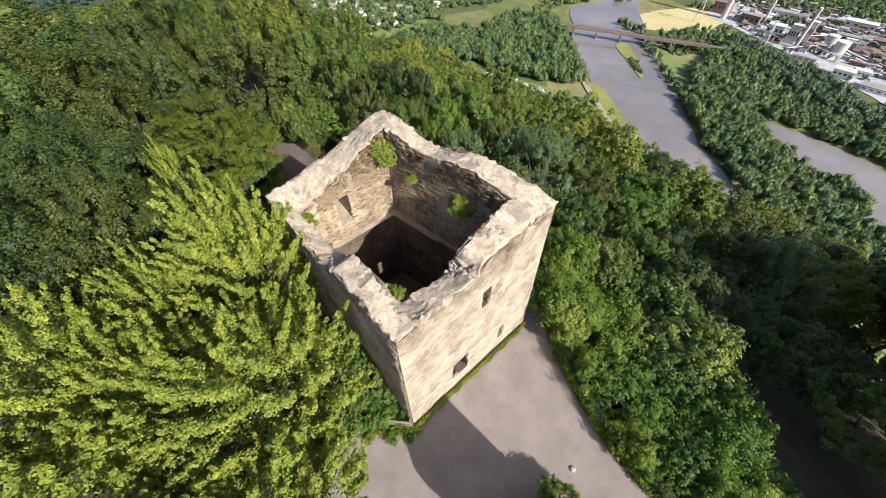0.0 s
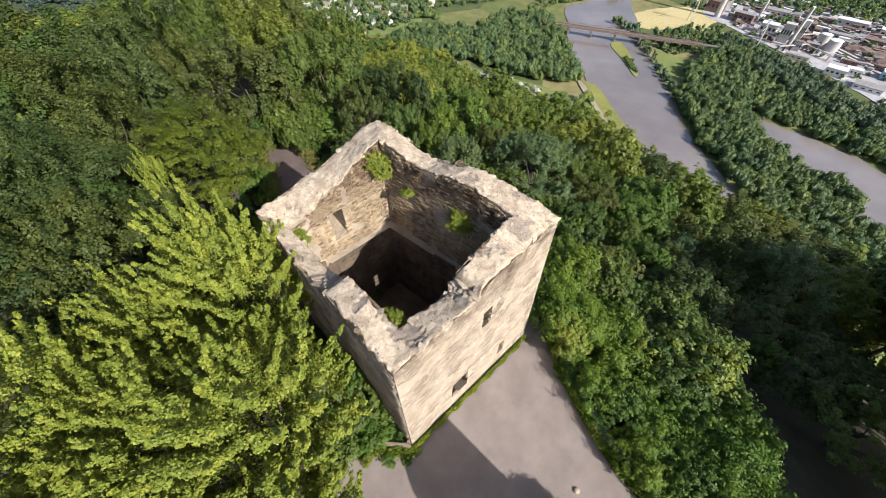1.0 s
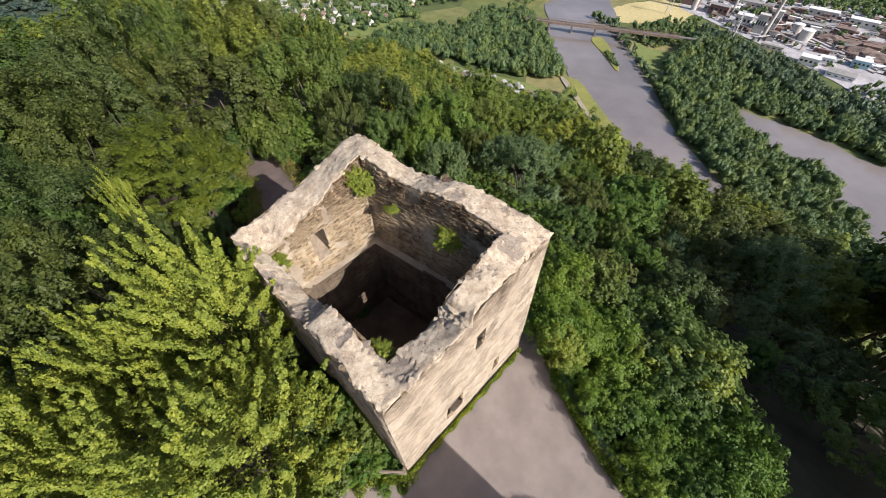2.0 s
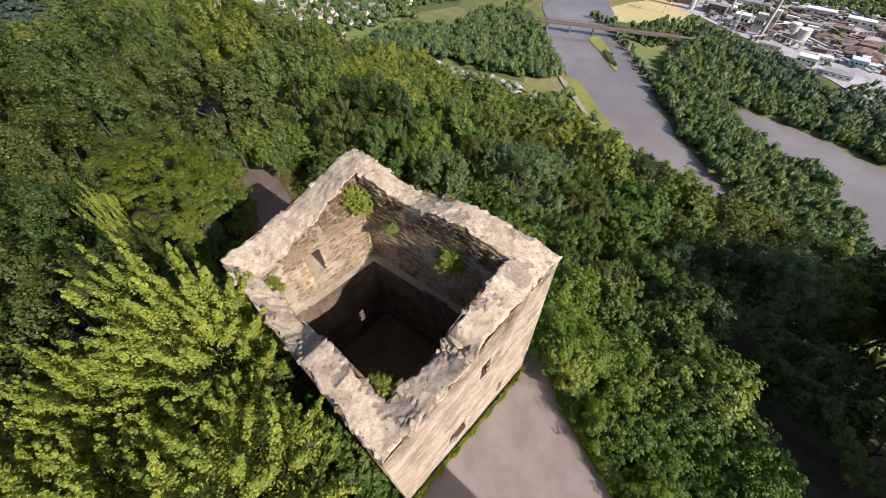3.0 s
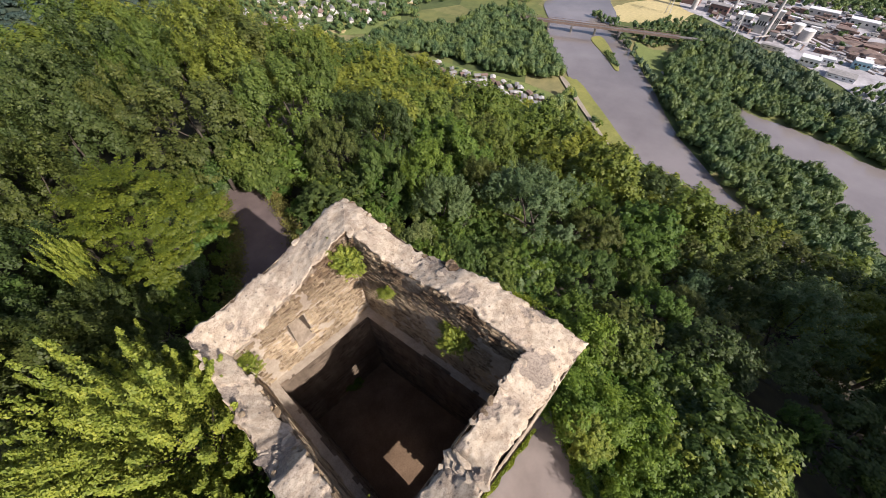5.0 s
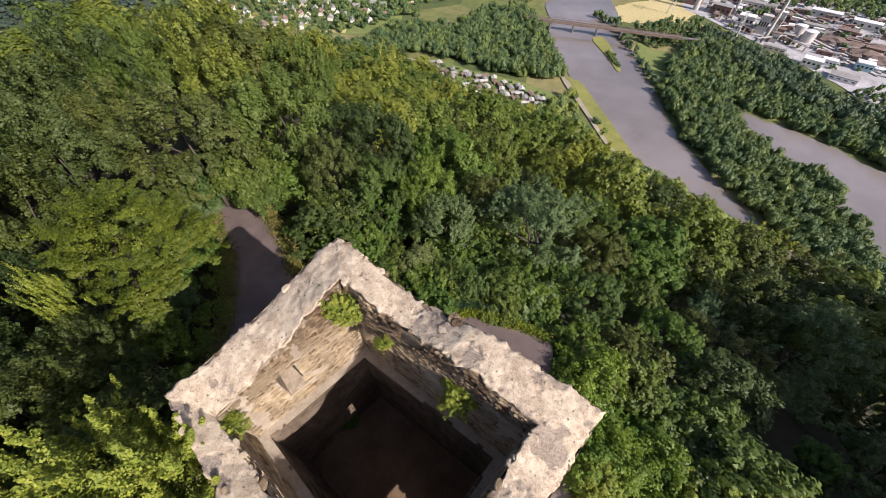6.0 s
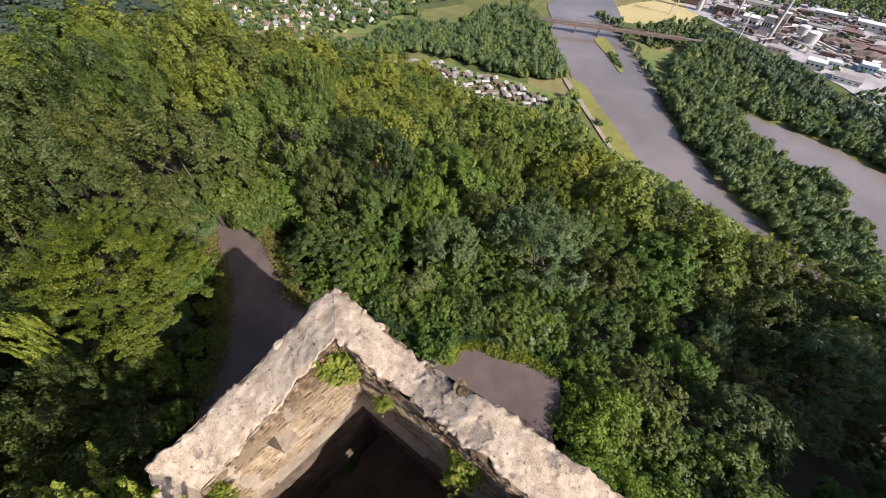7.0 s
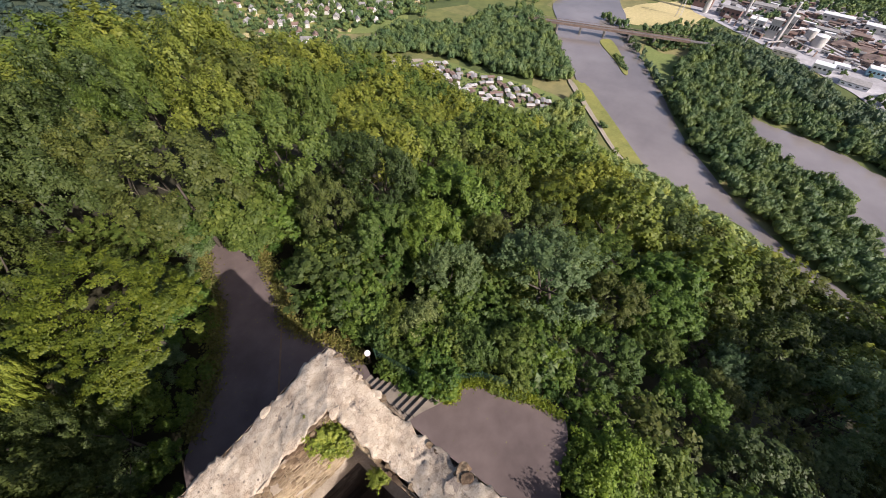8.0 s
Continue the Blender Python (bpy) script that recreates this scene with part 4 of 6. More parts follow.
SLOPE = [(56, 70), (60, 110), (90, 150), (90, 36), (50, 8), (57, 30)]
FOOTHILL = [(90, 36), (90, 150), (110, 190), (150, 235), (190, 262), (212, 250), (226, 215), (230, 172), (244, 138), (262, 128), (280, 128), (292, 127), (266, 102), (240, 74), (224, 50), (206, 20), (196, 2), (160, 20)]
RIDGE = [(55, 36), (56, 70), (60, 110), (80, 140), (40, 120), (-30, 100), (-60, 60), (-30, 58), (6, 64), (34, 50)]
far_forest("slope_wood", "dense green wood on the slope down to the river", scatter(SLOPE, 4.6, 1), 1, 11.5, 4.2, LEAF["slope"], 200, 10, 0.12)
far_forest("foothill_wood", "dense green wood at the foot of the hill", scatter(FOOTHILL, 5.8, 8), 8, 9.6, 5.6, LEAF["slope"], 170, 8, 0.13)
far_forest("ridge_wood", "dense green wood along the ridge", [p for p in scatter(RIDGE, 5.4, 6) if math.hypot(p[0] - 5, p[1] - 4) > 96], 6, 11.0, 4.6, LEAF["slope"], 260, 10, 0.09)
SOUTHSLOPE = [(40, -26), (52, -6), (90, 24), (160, 12), (198, 0), (186, -112), (120, -125), (60, -62)]
far_forest("south_slope_wood", "dense green wood on the steep slope above the river bend", scatter(SOUTHSLOPE, 7.0, 84), 84, 7.0, 5.8, LEAF["slope"], 60, 6, 0.12)
STRIP = [(357, 75), (333, 56), (303, 32), (283, 10), (261, -14), (244, -40), (234, -62), (222, -111), (218, -200), (252, -200), (256, -88), (281, -82), (284, -66), (303, -66), (318, -60), (317, -36), (325, -18), (338, -2), (358, 12), (381, 25), (410, 55), (440, 90), (412, 88), (380, 72)]
far_forest("strip_wood", "wooded strip between river and side arm", scatter(STRIP, 6.0, 2), 2, 11.0, 6.2, LEAF["far"], 240, 12, 0.115)
BANKROW = [(377, 14), (375, -22), (370, -60), (362, -83), (358, -200), (380, -200), (384, -100), (400, -60), (420, -10), (440, 45), (408, 48)]
far_forest("bank_wood", "row of trees beyond the side arm", scatter(BANKROW, 6.2, 7), 7, 9.5, 6.2, LEAF["far"], 240, 12, 0.115)
DARKROW = [(452, 42), (425, -10), (400, -62), (386, -100), (386, -200), (420, -200), (432, -80), (470, -20), (505, 45), (530, 90), (480, 92)]
far_forest("row_wood", "dark rows of trees before the works", scatter(DARKROW, 6.8, 3), 3, 11.0, 7.0, LEAF["row"], 240, 12, 0.115)
MEANDER = [(316, 150), (340, 168), (398, 226), (430, 262), (385, 305), (335, 292), (285, 345), (240, 335), (205, 350), (196, 330), (238, 300), (272, 262), (282, 212), (292, 172)]
far_forest("meander_wood", "dark wood on the inner bank above the bridge", scatter(MEANDER, 7.6, 4), 4, 13.0, 8.4, LEAF["far"], 240, 12, 0.115)
HILL = [(-300, 450), (30, 450), (110, 520), (150, 760), (-300, 760)]
far_forest("hill_wood", "dark forest on the far hill", scatter(HILL, 11.5, 5), 5, 9.0, 10.0, LEAF["hill"], 130, 5, 0.14)
COPSES = ([(455, 285), (520, 265), (560, 300), (480, 330)], [(545, 232), (600, 240), (660, 300), (560, 280)], [(445, 150), (475, 168), (490, 205), (470, 200), (452, 172)], [(590, 150), (615, 140), (622, 160), (600, 168)],
          [(445, 118), (490, 95), (535, 100), (560, 108), (520, 135), (470, 150)], [(250, 400), (330, 350), (360, 400), (290, 440)], [(170, 395), (230, 360), (225, 345), (180, 350)], [(640, 60), (655, 40), (610, 60), (600, 90)], [(700, 20), (760, -60), (900, -80), (900, 60), (780, 80)],
          [(470, -40), (500, -70), (480, -120), (440, -100)])
far_forest("garden_bushes", "low green bushes between the allotment huts", scatter([(203, 300), (228, 280), (258, 252), (266, 212), (279, 168), (279, 132), (254, 130), (237, 153), (232, 187), (225, 232), (208, 262)], 6.0, 74), 74, 4.0, 2.4, LEAF["far"], 40)
far_forest("village_trees", "green garden trees between the village houses", scatter([(164, 543), (229, 564), (384, 418), (348, 381), (284, 358), (243, 375), (185, 360), (168, 388), (150, 475)], 9.5, 75), 75, 7.0, 4.6, LEAF["far"], 60)
far_forest("island_bushes", "dense bushes on the lower half of the island", scatter([(398, 146), (386, 137), (367, 118), (373, 118), (396, 136)], 3.0, 76), 76, 4.0, 2.4, LEAF["far"], 40)
far_forest("parkland_trees", "scattered trees and hedges beyond the village", scatter([(110, 440), (160, 400), (150, 480), (165, 545), (230, 566), (385, 420), (350, 380), (430, 340), (470, 420), (300, 640), (120, 660)], 12.0, 77), 77, 8.0, 6.0, LEAF["far"], 50)
far_forest("works_trees", "dark green trees between the works buildings", [p for p in scatter([(594, 144), (563, 101), (511, 3), (484, -38), (700, -90), (760, 32), (720, 150)], 15, 79) if random.Random(int(p[0] * 7 + p[1])).random() < 0.4], 79, 6.0, 4.2, LEAF["far"], 50)
far_forest("horizon_wood", "distant green wood beyond the works", scatter([(640, 150), (655, 90), (690, 20), (700, -60), (700, -110), (1000, -110), (1000, 260), (760, 300), (720, 170)], 13, 80), 80, 9.0, 9.0, LEAF["far"], 50, 5)
far_forest("riverside_trees", "dark trees along the river bank below the bridge", [(364 + 3.9 * i + 2 * math.sin(i * 2.1), 80 + 3.5 * i + 2 * math.cos(i * 1.7)) for i in range(21)], 81, 8.0, 4.0, LEAF["row"], 60)
far_forest("poplar_wood", "pale green poplar plantation beside the river meadow", scatter([(421, 86), (461, 93), (494, 83), (488, 56), (457, 40), (415, 43), (383, 61), (400, 76)], 6.4, 85), 85, 11.5, 6.0, LEAF["far"], 240, 12, 0.115)
far_forest("scrubland", "low scrub and young trees between railway and works", scatter([(442, 128), (470, 146), (512, 139), (532, 108), (507, 72), (494, 86), (461, 98), (436, 114)], 6.4, 86), 86, 5.0, 4.4, LEAF["far"], 120, 6, 0.14)
far_forest("bank_bushes", "round bushes and single trees on the grassy river bank", [(274, 90), (272, 87), (238, 52), (247, 43), (243, 47), (241, 34), (258, 88), (235, 44), (300, 126), (296, 121)], 87, 6.5, 4.2, LEAF["far"], 160, 8, 0.13)
for n, area in enumerate(COPSES):
    far_forest("copse", "scattered green trees in the valley", scatter(area, 9.5, 20 + n), 20 + n, 9.0, 5.4, LEAF["far"], 40, 6)

# ---- fields and tracks ----
flat_area("ground_corn", [(526, 199), (594, 167), (625, 127), (581, 118), (515, 124), (495, 155), (481, 179)], RIVER_Z + 0.12, CORN, "ripe pale yellow field across the river", "field", 0.1, 10, 5.0)
flat_area("ground_stubble", [(540, 130), (534, 78), (516, 76), (500, 126)], RIVER_Z + 0.16, CORN, "strip of ripe field beside the railway", "field", 0.1, 6)
flat_area("ground_meadow", [(442, 133), (436, 112), (440, 98), (404, 84), (380, 78), (368, 86), (397, 107)], RIVER_Z + 0.14, FIELD, "bright green riverside meadow", "meadow", 0.1, 6)
flat_area("ground_bank", [(318, 143), (322, 131), (300, 103), (286, 86), (249, 42), (238, 24), (232, 26), (244, 50), (254, 68), (282, 103)], RIVER_Z + 0.5, BANK, "yellow-green grassy river bank", "river bank", 0.4, 10, 3.5)
flat_area("path_towpath", [(314, 145), (317, 141), (280, 98), (255, 69), (239, 45), (237, 46), (252, 70), (277, 100)], RIVER_Z + 0.62, TRACK, "pale gravel towpath along the river", "path", 0.3, 8, 1.2)
flat_area("path_meadow", [(392, 84), (394, 83), (380, 70), (371, 72), (370, 74), (379, 73)], RIVER_Z + 0.3, TRACK, "pale path in the meadow", "path", 0.2, 4)
flat_area("ground_gardens", [(201, 312), (228, 286), (261, 258), (270, 215), (283, 172), (283, 128), (250, 126), (233, 150), (228, 187), (222, 232), (204, 262)], RIVER_Z + 1.0, FIELD, "green allotment gardens at the foot of the hill", "garden", 0.8, 6)
flat_area("road_gardens", [(202, 311), (234, 284), (250, 272), (247, 268), (230, 279), (200, 306)], RIVER_Z + 1.2, TRACK, "pale parking strip beside the allotments", "road", 0.2, 4)
flat_area("ground_works", [(594, 144), (563, 101), (540, 58), (511, 3), (484, -38), (470, -80), (700, -90), (760, 32), (720, 150)], RIVER_Z + 0.2, YARD, "grey yard of the works, tinted bluish like distance haze", "yard", 0.15, 6)
flat_area("ground_village", [(212, 418), (247, 394), (289, 366), (276, 346), (229, 378)], RIVER_Z + 0.2, FIELD, "bright green field between the houses", "field", 0.15, 4)
flat_area("road_village", [(186, 372), (240, 352), (290, 350), (290, 346), (240, 347), (184, 366)], RIVER_Z + 0.25, TRACK, "pale country road below the village", "road", 0.15, 4)


def plots():
    """Narrow garden plots and hay strips between the village houses."""
    rng = random.Random(91)
    for x, y in scatter([(164, 543), (229, 564), (384, 418), (348, 381), (284, 358), (243, 375), (185, 360), (168, 388), (150, 475)], 26, 92):
        if rng.random() < 0.25:
            continue
        a, w, d = 2.35 + rng.uniform(-0.15, 0.15), rng.uniform(9, 16), rng.uniform(3, 6)
        ca, sa = math.cos(a), math.sin(a)
        corners = [(x + u * w * ca - v * d * sa, y + u * w * sa + v * d * ca) for u, v in ((-1, -1), (1, -1), (1, 1), (-1, 1))]
        mat, what = rng.choice(((CORN, "pale mown strip of grass between village gardens"), (FIELD, "bright green garden plot in the village"), (BANK, "yellow-green garden plot in the village")))
        flat_area("ground_plot", corners, float(ground_z(x, y)) + 0.35, mat, what, "garden plot", 0.6, 0)


plots()


def bridge():
    """A steel girder bridge on stone piers."""
    root = tagged(new("bridge"), "long grey steel girder railway bridge on stone piers over the river", "bridge")
    a, b = Vector((392, 252, 0)), Vector((462, 98, 0))
    ax = (b - a).normalized()
    root.matrix_basis = Matrix.LocRotScale((a.x, a.y, RIVER_Z), Euler((0, 0, math.atan2(ax.y, ax.x))), None)
    n = (b - a).length
    part("deck", box(bmesh.new(), -20, n + 22, -2.4, 2.4, 8.0, 8.7), PIER, root)
    for y in (-2.65, 2.4):
        part("girder", box(bmesh.new(), 0, n, y, y + 0.25, 7.2, 9.4), RUST, root)
    for y in (-2.6, 2.45):
        part("rail_chord", box(bmesh.new(), 0, n, y, y + 0.18, 11.0, 11.25), RUST, root)
        for i in range(28):
            part("post", box(bmesh.new(), n * i / 27 - 0.12, n * i / 27 + 0.12, y + 0.02, y + 0.16, 9.41, 10.99), RUST, root)
    for i in range(5):
        x = 36 + i * 25
        bm = bmesh.new()
        box(bm, x - 1.1, x + 1.1, -3.0, 3.0, -1, 7.2, 0.4)
        part("pier", bm, PIER, root)


bridge()


def building(name, x, y, w, d, h, turn, wall_mat, roof_mat, label, category, pitched=False, windows=2, base=None, pitch=0.45):
    root = tagged(new(name), label, category)
    z = float(ground_z(x, y)) if base is None else base
    root.matrix_basis = Matrix.LocRotScale((x, y, z), Euler((0, 0, turn)), None)
    part("wall", box(bmesh.new(), -w / 2, w / 2, -d / 2, d / 2, -1, h), wall_mat, root)
    bm = bmesh.new()
    if pitched:
        e, p = 0.4, pitch * d
        vs = [bm.verts.new(v) for v in ((-w / 2 - e, -d / 2 - e, h), (w / 2 + e, -d / 2 - e, h), (w / 2 + e, d / 2 + e, h), (-w / 2 - e, d / 2 + e, h), (-w / 2 - e, 0, h + p), (w / 2 + e, 0, h + p))]
        for f in ((0, 1, 5, 4), (2, 3, 4, 5), (0, 4, 3), (1, 2, 5), (3, 2, 1, 0)):
            bm.faces.new([vs[i] for i in f])
    else:
        box(bm, -w / 2 - 0.3, w / 2 + 0.3, -d / 2 - 0.3, d / 2 + 0.3, h + 0.01, h + 0.5)
    part("roof", bm, roof_mat, root)
    for i in range(windows):
        cx = -w / 2 + w * (i + 0.5) / windows
        for s in (-1, 1):
            part("window", box(bmesh.new(), cx - min(w / windows * 0.28, 1.3), cx + min(w / windows * 0.28, 1.3), s * (d / 2 + 0.02) - 0.05, s * (d / 2 + 0.02) + 0.05, h * 0.45, h * 0.7), GLASS, root)
    return root


def valley_buildings():
    rng = random.Random(9)
    # allotment huts
    area = [(203, 300), (228, 280), (258, 252), (266, 212), (279, 168), (279, 132), (254, 130), (237, 153), (232, 187), (225, 232), (208, 262)]
    for x, y in scatter(area, 7.4, 71):
        if rng.random() < 0.12:
            continue
        roof = rng.choice((FELT, FELT, CONCRETE, CONCRETE, CONCRETE, TILE))
        wall = rng.choice((WOOD, WOOD, WOOD, BRICKWORK))
        tagged(building("garden_hut", x, y, rng.uniform(4.0, 6.4), rng.uniform(3.2, 4.6), 2.3, rng.uniform(0.6, 1.2) + rng.choice((0, 1.57)), wall, roof, "small allotment hut with a grey felt roof" if roof is FELT else "small allotment hut with a coloured roof", "hut", True, 1, RIVER_Z + 1.0, 0.2), group="allotment huts")
    # village houses
    for x, y in scatter([(164, 543), (229, 564), (384, 418), (348, 381), (284, 358), (243, 375), (185, 360), (168, 388), (150, 475)], 17, 72):
        if in_poly(x, y, [(212, 418), (247, 394), (289, 366), (276, 346), (229, 378)]) or rng.random() < 0.3:
            continue
        roof = rng.choice((FELT, FELT, TILE, PLASTER))
        tagged(building("house", x, y, rng.uniform(6, 9), rng.uniform(4.5, 6), rng.uniform(2.6, 3.8), rng.uniform(-0.3, 0.3) + rng.choice((0.9, 2.4)), PLASTER, roof, "white plastered village house with a pitched roof", "house", True, 3), group="village houses")
    # works
    T = 1.62
    for x, y, w, d, h, wm, rm, label in (
        (508, -12, 26, 17, 9, WHITE, WHITE, "white works hall with a pale blue gable"), (497, -40, 36, 22, 5, WHITE, FELT, "long low white hall with a flat grey roof"), (534, -50, 22, 15, 9, BLUE, WHITE, "works hall clad in pale blue sheet"),
        (523, -24, 20, 12, 7, WHITE, WHITE, "small white works hall beside others"), (573, 66, 26, 18, 14, PLASTER, WHITE, "tall pale works hall with white roof"), (590, 97, 34, 16, 13, BRICKWORK, FELT, "dark brick works building with flat roof"), (604, 134, 34, 20, 16, BRICKWORK, RUST, "tall dark brick boiler house"),
        (521, 23, 34, 7, 5, PLASTER, FELT, "long low shed with grey roof"), (560, 47, 16, 12, 24, CONCRETE, CONCRETE, "tall concrete process building"), (572, 36, 10, 9, 28, CONCRETE, WHITE, "slender concrete process tower"), (627, 40, 30, 18, 8, FELT, RUST, "weathered works shed of grey sheet"),
        (614, 5, 36, 14, 7, CONCRETE, FELT, "long grey works shed with flat roof"), (620, -24, 30, 16, 8, RUST, RUST, "rusty shed clad in sheet steel"), (585, -52, 26, 12, 7, BRICKWORK, TILE, "brick shed with a red roof"), (645, 76, 40, 20, 8, PLASTER, FELT, "pale storage hall with flat roof"), (662, -36, 44, 18, 9, PLASTER, WHITE, "long white storage hall"),
        (668, 4, 50, 18, 9, CONCRETE, WHITE, "long pale storage hall"), (560, 20, 18, 10, 8, RUST, FELT, "small rusty conveyor house in the yard"), (545, 30, 12, 9, 12, CONCRETE, RUST, "small grey concrete pump house"), (640, -62, 30, 14, 8, RUST, TILE, "rust-red shed at the works edge")):
        tagged(building("works_hall", x, y, w * 0.6, d * 0.6, h * 0.72, T + rng.uniform(-0.06, 0.06), wm, rm, label, "industrial building", False, 4, RIVER_Z), group="works buildings")


    for x, y in scatter([(580, 110), (560, 70), (545, 30), (540, -30), (520, -75), (690, -85), (740, 30), (700, 140)], 11, 73):
        if rng.random() < 0.4:
            continue
        wm, rm, label = rng.choice(((CONCRETE, FELT, "small grey works shed in the yard"), (RUST, RUST, "small rusty works shed in the yard"), (PLASTER, FELT, "small pale works shed in the yard"), (BRICKWORK, TILE, "small brick works shed in the yard"), (WHITE, WHITE, "small white works shed in the yard")))
        tagged(building("works_shed", x, y, rng.uniform(3, 8) * rng.choice((1, 1, 1.7)), rng.uniform(2, 4), rng.uniform(1.5, 4.5), T + rng.uniform(-0.25, 0.25), wm, rm, label, "shed", rng.random() < 0.4, 2, RIVER_Z), group="works sheds")


def cylinder(bm, x, y, z0, z1, r0, r1, n=20):
    lo = [bm.verts.new((x + r0 * math.cos(2 * math.pi * i / n), y + r0 * math.sin(2 * math.pi * i / n), z0)) for i in range(n)]
    hi = [bm.verts.new((x + r1 * math.cos(2 * math.pi * i / n), y + r1 * math.sin(2 * math.pi * i / n), z1)) for i in range(n)]
    for i in range(n):
        bm.faces.new((lo[i], lo[(i + 1) % n], hi[(i + 1) % n], hi[i]))
    bm.faces.new(hi)
    return bm


def works_details():
    for x, y, r, h in ((572, 4, 6, 10), (586, 15, 5.2, 9.5)):
        root = tagged(new("storage_silo"), "large pale cylindrical storage silo", "silo", "silos")
        root.location = (x, y, RIVER_Z)
        part("shell", cylinder(bmesh.new(), 0, 0, 0, h, r, r, 28), CONCRETE, root)
        part("roof", cylinder(bmesh.new(), 0, 0, h, h + 1.2, r + 0.2, 0.6, 28), WHITE, root)
    for x, y, r, h in ((585, 124, 3.2, 60), (551, 38, 1.9, 36), (616, 87, 1.6, 30)):
        root = tagged(new("chimney"), "tall pale concrete works chimney", "chimney", "works chimneys")
        root.location = (x, y, RIVER_Z)
        part("shaft", cylinder(bmesh.new(), 0, 0, 0, h, r, r * 0.7), CONCRETE, root)
        part("rim", cylinder(bmesh.new(), 0, 0, h + 0.01, h + 0.8, r * 0.8, r * 0.8), WHITE, root)
    rng = random.Random(12)
    for x, y in ((588, -36), (575, -49), (591, -20), (600, -60), (566, -62)):
        bm = bmesh.new()
        bmesh.ops.create_icosphere(bm, subdivisions=3, radius=1)
        for v in bm.verts:
            v.co = Vector((v.co.x * 9, v.co.y * 16, max(v.co.z, 0) * 5)) * (1 + 0.25 * fnoise(v.co + Vector((x, y, 0)), 2.5))
        ob = part("scrap_mound", bm, RUST)
        ob.location = (x, y, RIVER_Z)
        tagged(ob, "long reddish-brown heap of scrap in the works yard", "scrap heap", "scrap heaps")
    for x, y, h in ((506, 60, 30), (547, 141, 30)):
        root = tagged(new("power_pylon"), "grey steel lattice power pylon above the trees", "pylon", "power pylons")
        root.location = (x, y, RIVER_Z)
        for sx in (-1, 1):
            for sy in (-1, 1):
                bm = bmesh.new()
                lo, hi = Vector((sx * 2.6, sy * 2.6, 0)), Vector((sx * 0.4, sy * 0.4, h))
                box(bm, -0.18, 0.18, -0.18, 0.18, 0, (hi - lo).length)
                bm.transform(Matrix.Translation(lo) @ (hi - lo).to_track_quat("Z", "Y").to_matrix().to_4x4())
                part("leg", bm, CONCRETE, root)
        for z, w in ((h * 0.72, 7), (h * 0.85, 5.5), (h * 0.96, 4)):
            part("cross_arm", box(bmesh.new(), -w, w, -0.25, 0.25, z, z + 0.5), CONCRETE, root)


def railway_tracks():
    """A fan of sidings through the works yard, each a dark ballast bed with two rails."""
    a, b = Vector((662, 112, 0)), Vector((540, -72, 0))
    along = (b - a).normalized()
    side = Vector((-along.y, along.x, 0))
    n = (b - a).length
    for i in range(9):
        root = tagged(new("railway_track"), "railway siding on dark ballast through the works yard", "railway track", "works sidings")
        at = a + side * (i * 5.2 - 6) + along * (6 * (i % 3))
        root.matrix_basis = Matrix.LocRotScale((at.x, at.y, RIVER_Z), Euler((0, 0, math.atan2(along.y, along.x) + 0.012 * (i - 4))), None)
        part("ballast", box(bmesh.new(), 0, n - 9 * (i % 4), -1.2, 1.2, 0.1, 0.5), BALLAST, root)
        for y in (-0.75, 0.75):
            part("rail", box(bmesh.new(), 0, n - 9 * (i % 4), y - 0.1, y + 0.1, 0.51, 0.7), RUST, root)
    rng = random.Random(15)
    for i in range(26):
        t, k = rng.uniform(0.05, 0.85), rng.randrange(9)
        p = a + along * (n * t) + side * (k * 5.2 - 6)
        root = tagged(new("freight_wagon"), "open rusty freight wagon standing on a siding", "wagon", "freight wagons")
        root.matrix_basis = Matrix.LocRotScale((p.x, p.y, RIVER_Z + 0.7), Euler((0, 0, math.atan2(along.y, along.x) + 0.012 * (k - 4))), None)
        part("body", box(bmesh.new(), 0, 11, -1.3, 1.3, 0.7, 2.6, 0.1), (RUST, BRICKWORK, FELT, PIER)[i % 4], root)
        for x in (1.6, 9.4):
            part("bogie", box(bmesh.new(), x - 1.1, x + 1.1, -0.9, 0.9, 0.0, 0.69), PIER, root)


def pipe_bridges():
    """Raised pipe runs on trestles between the works buildings."""
    for x, y, n, turn in ((548, 52, 46, 1.05), (560, 20, 40, 2.55), (590, 60, 52, 1.05), (600, 20, 44, 2.5), (540, 0, 40, 1.05), (610, -20, 50, 1.0)):
        root = tagged(new("pipe_bridge"), "raised run of grey pipes on steel trestles", "pipe bridge", "works pipe bridges")
        root.matrix_basis = Matrix.LocRotScale((x, y, RIVER_Z), Euler((0, 0, turn)), None)
        for dy in (-0.7, 0.0, 0.7):
            part("pipe", box(bmesh.new(), 0, n, dy - 0.28, dy + 0.28, 5.0, 5.56, 0.15), CONCRETE if dy else RUST, root)
        for i in range(6):
            part("trestle", box(bmesh.new(), n * i / 5 - 0.25, n * i / 5 + 0.25, -1.1, 1.1, 0, 4.99), RUST, root)


valley_buildings()
works_details()
railway_tracks()
pipe_bridges()

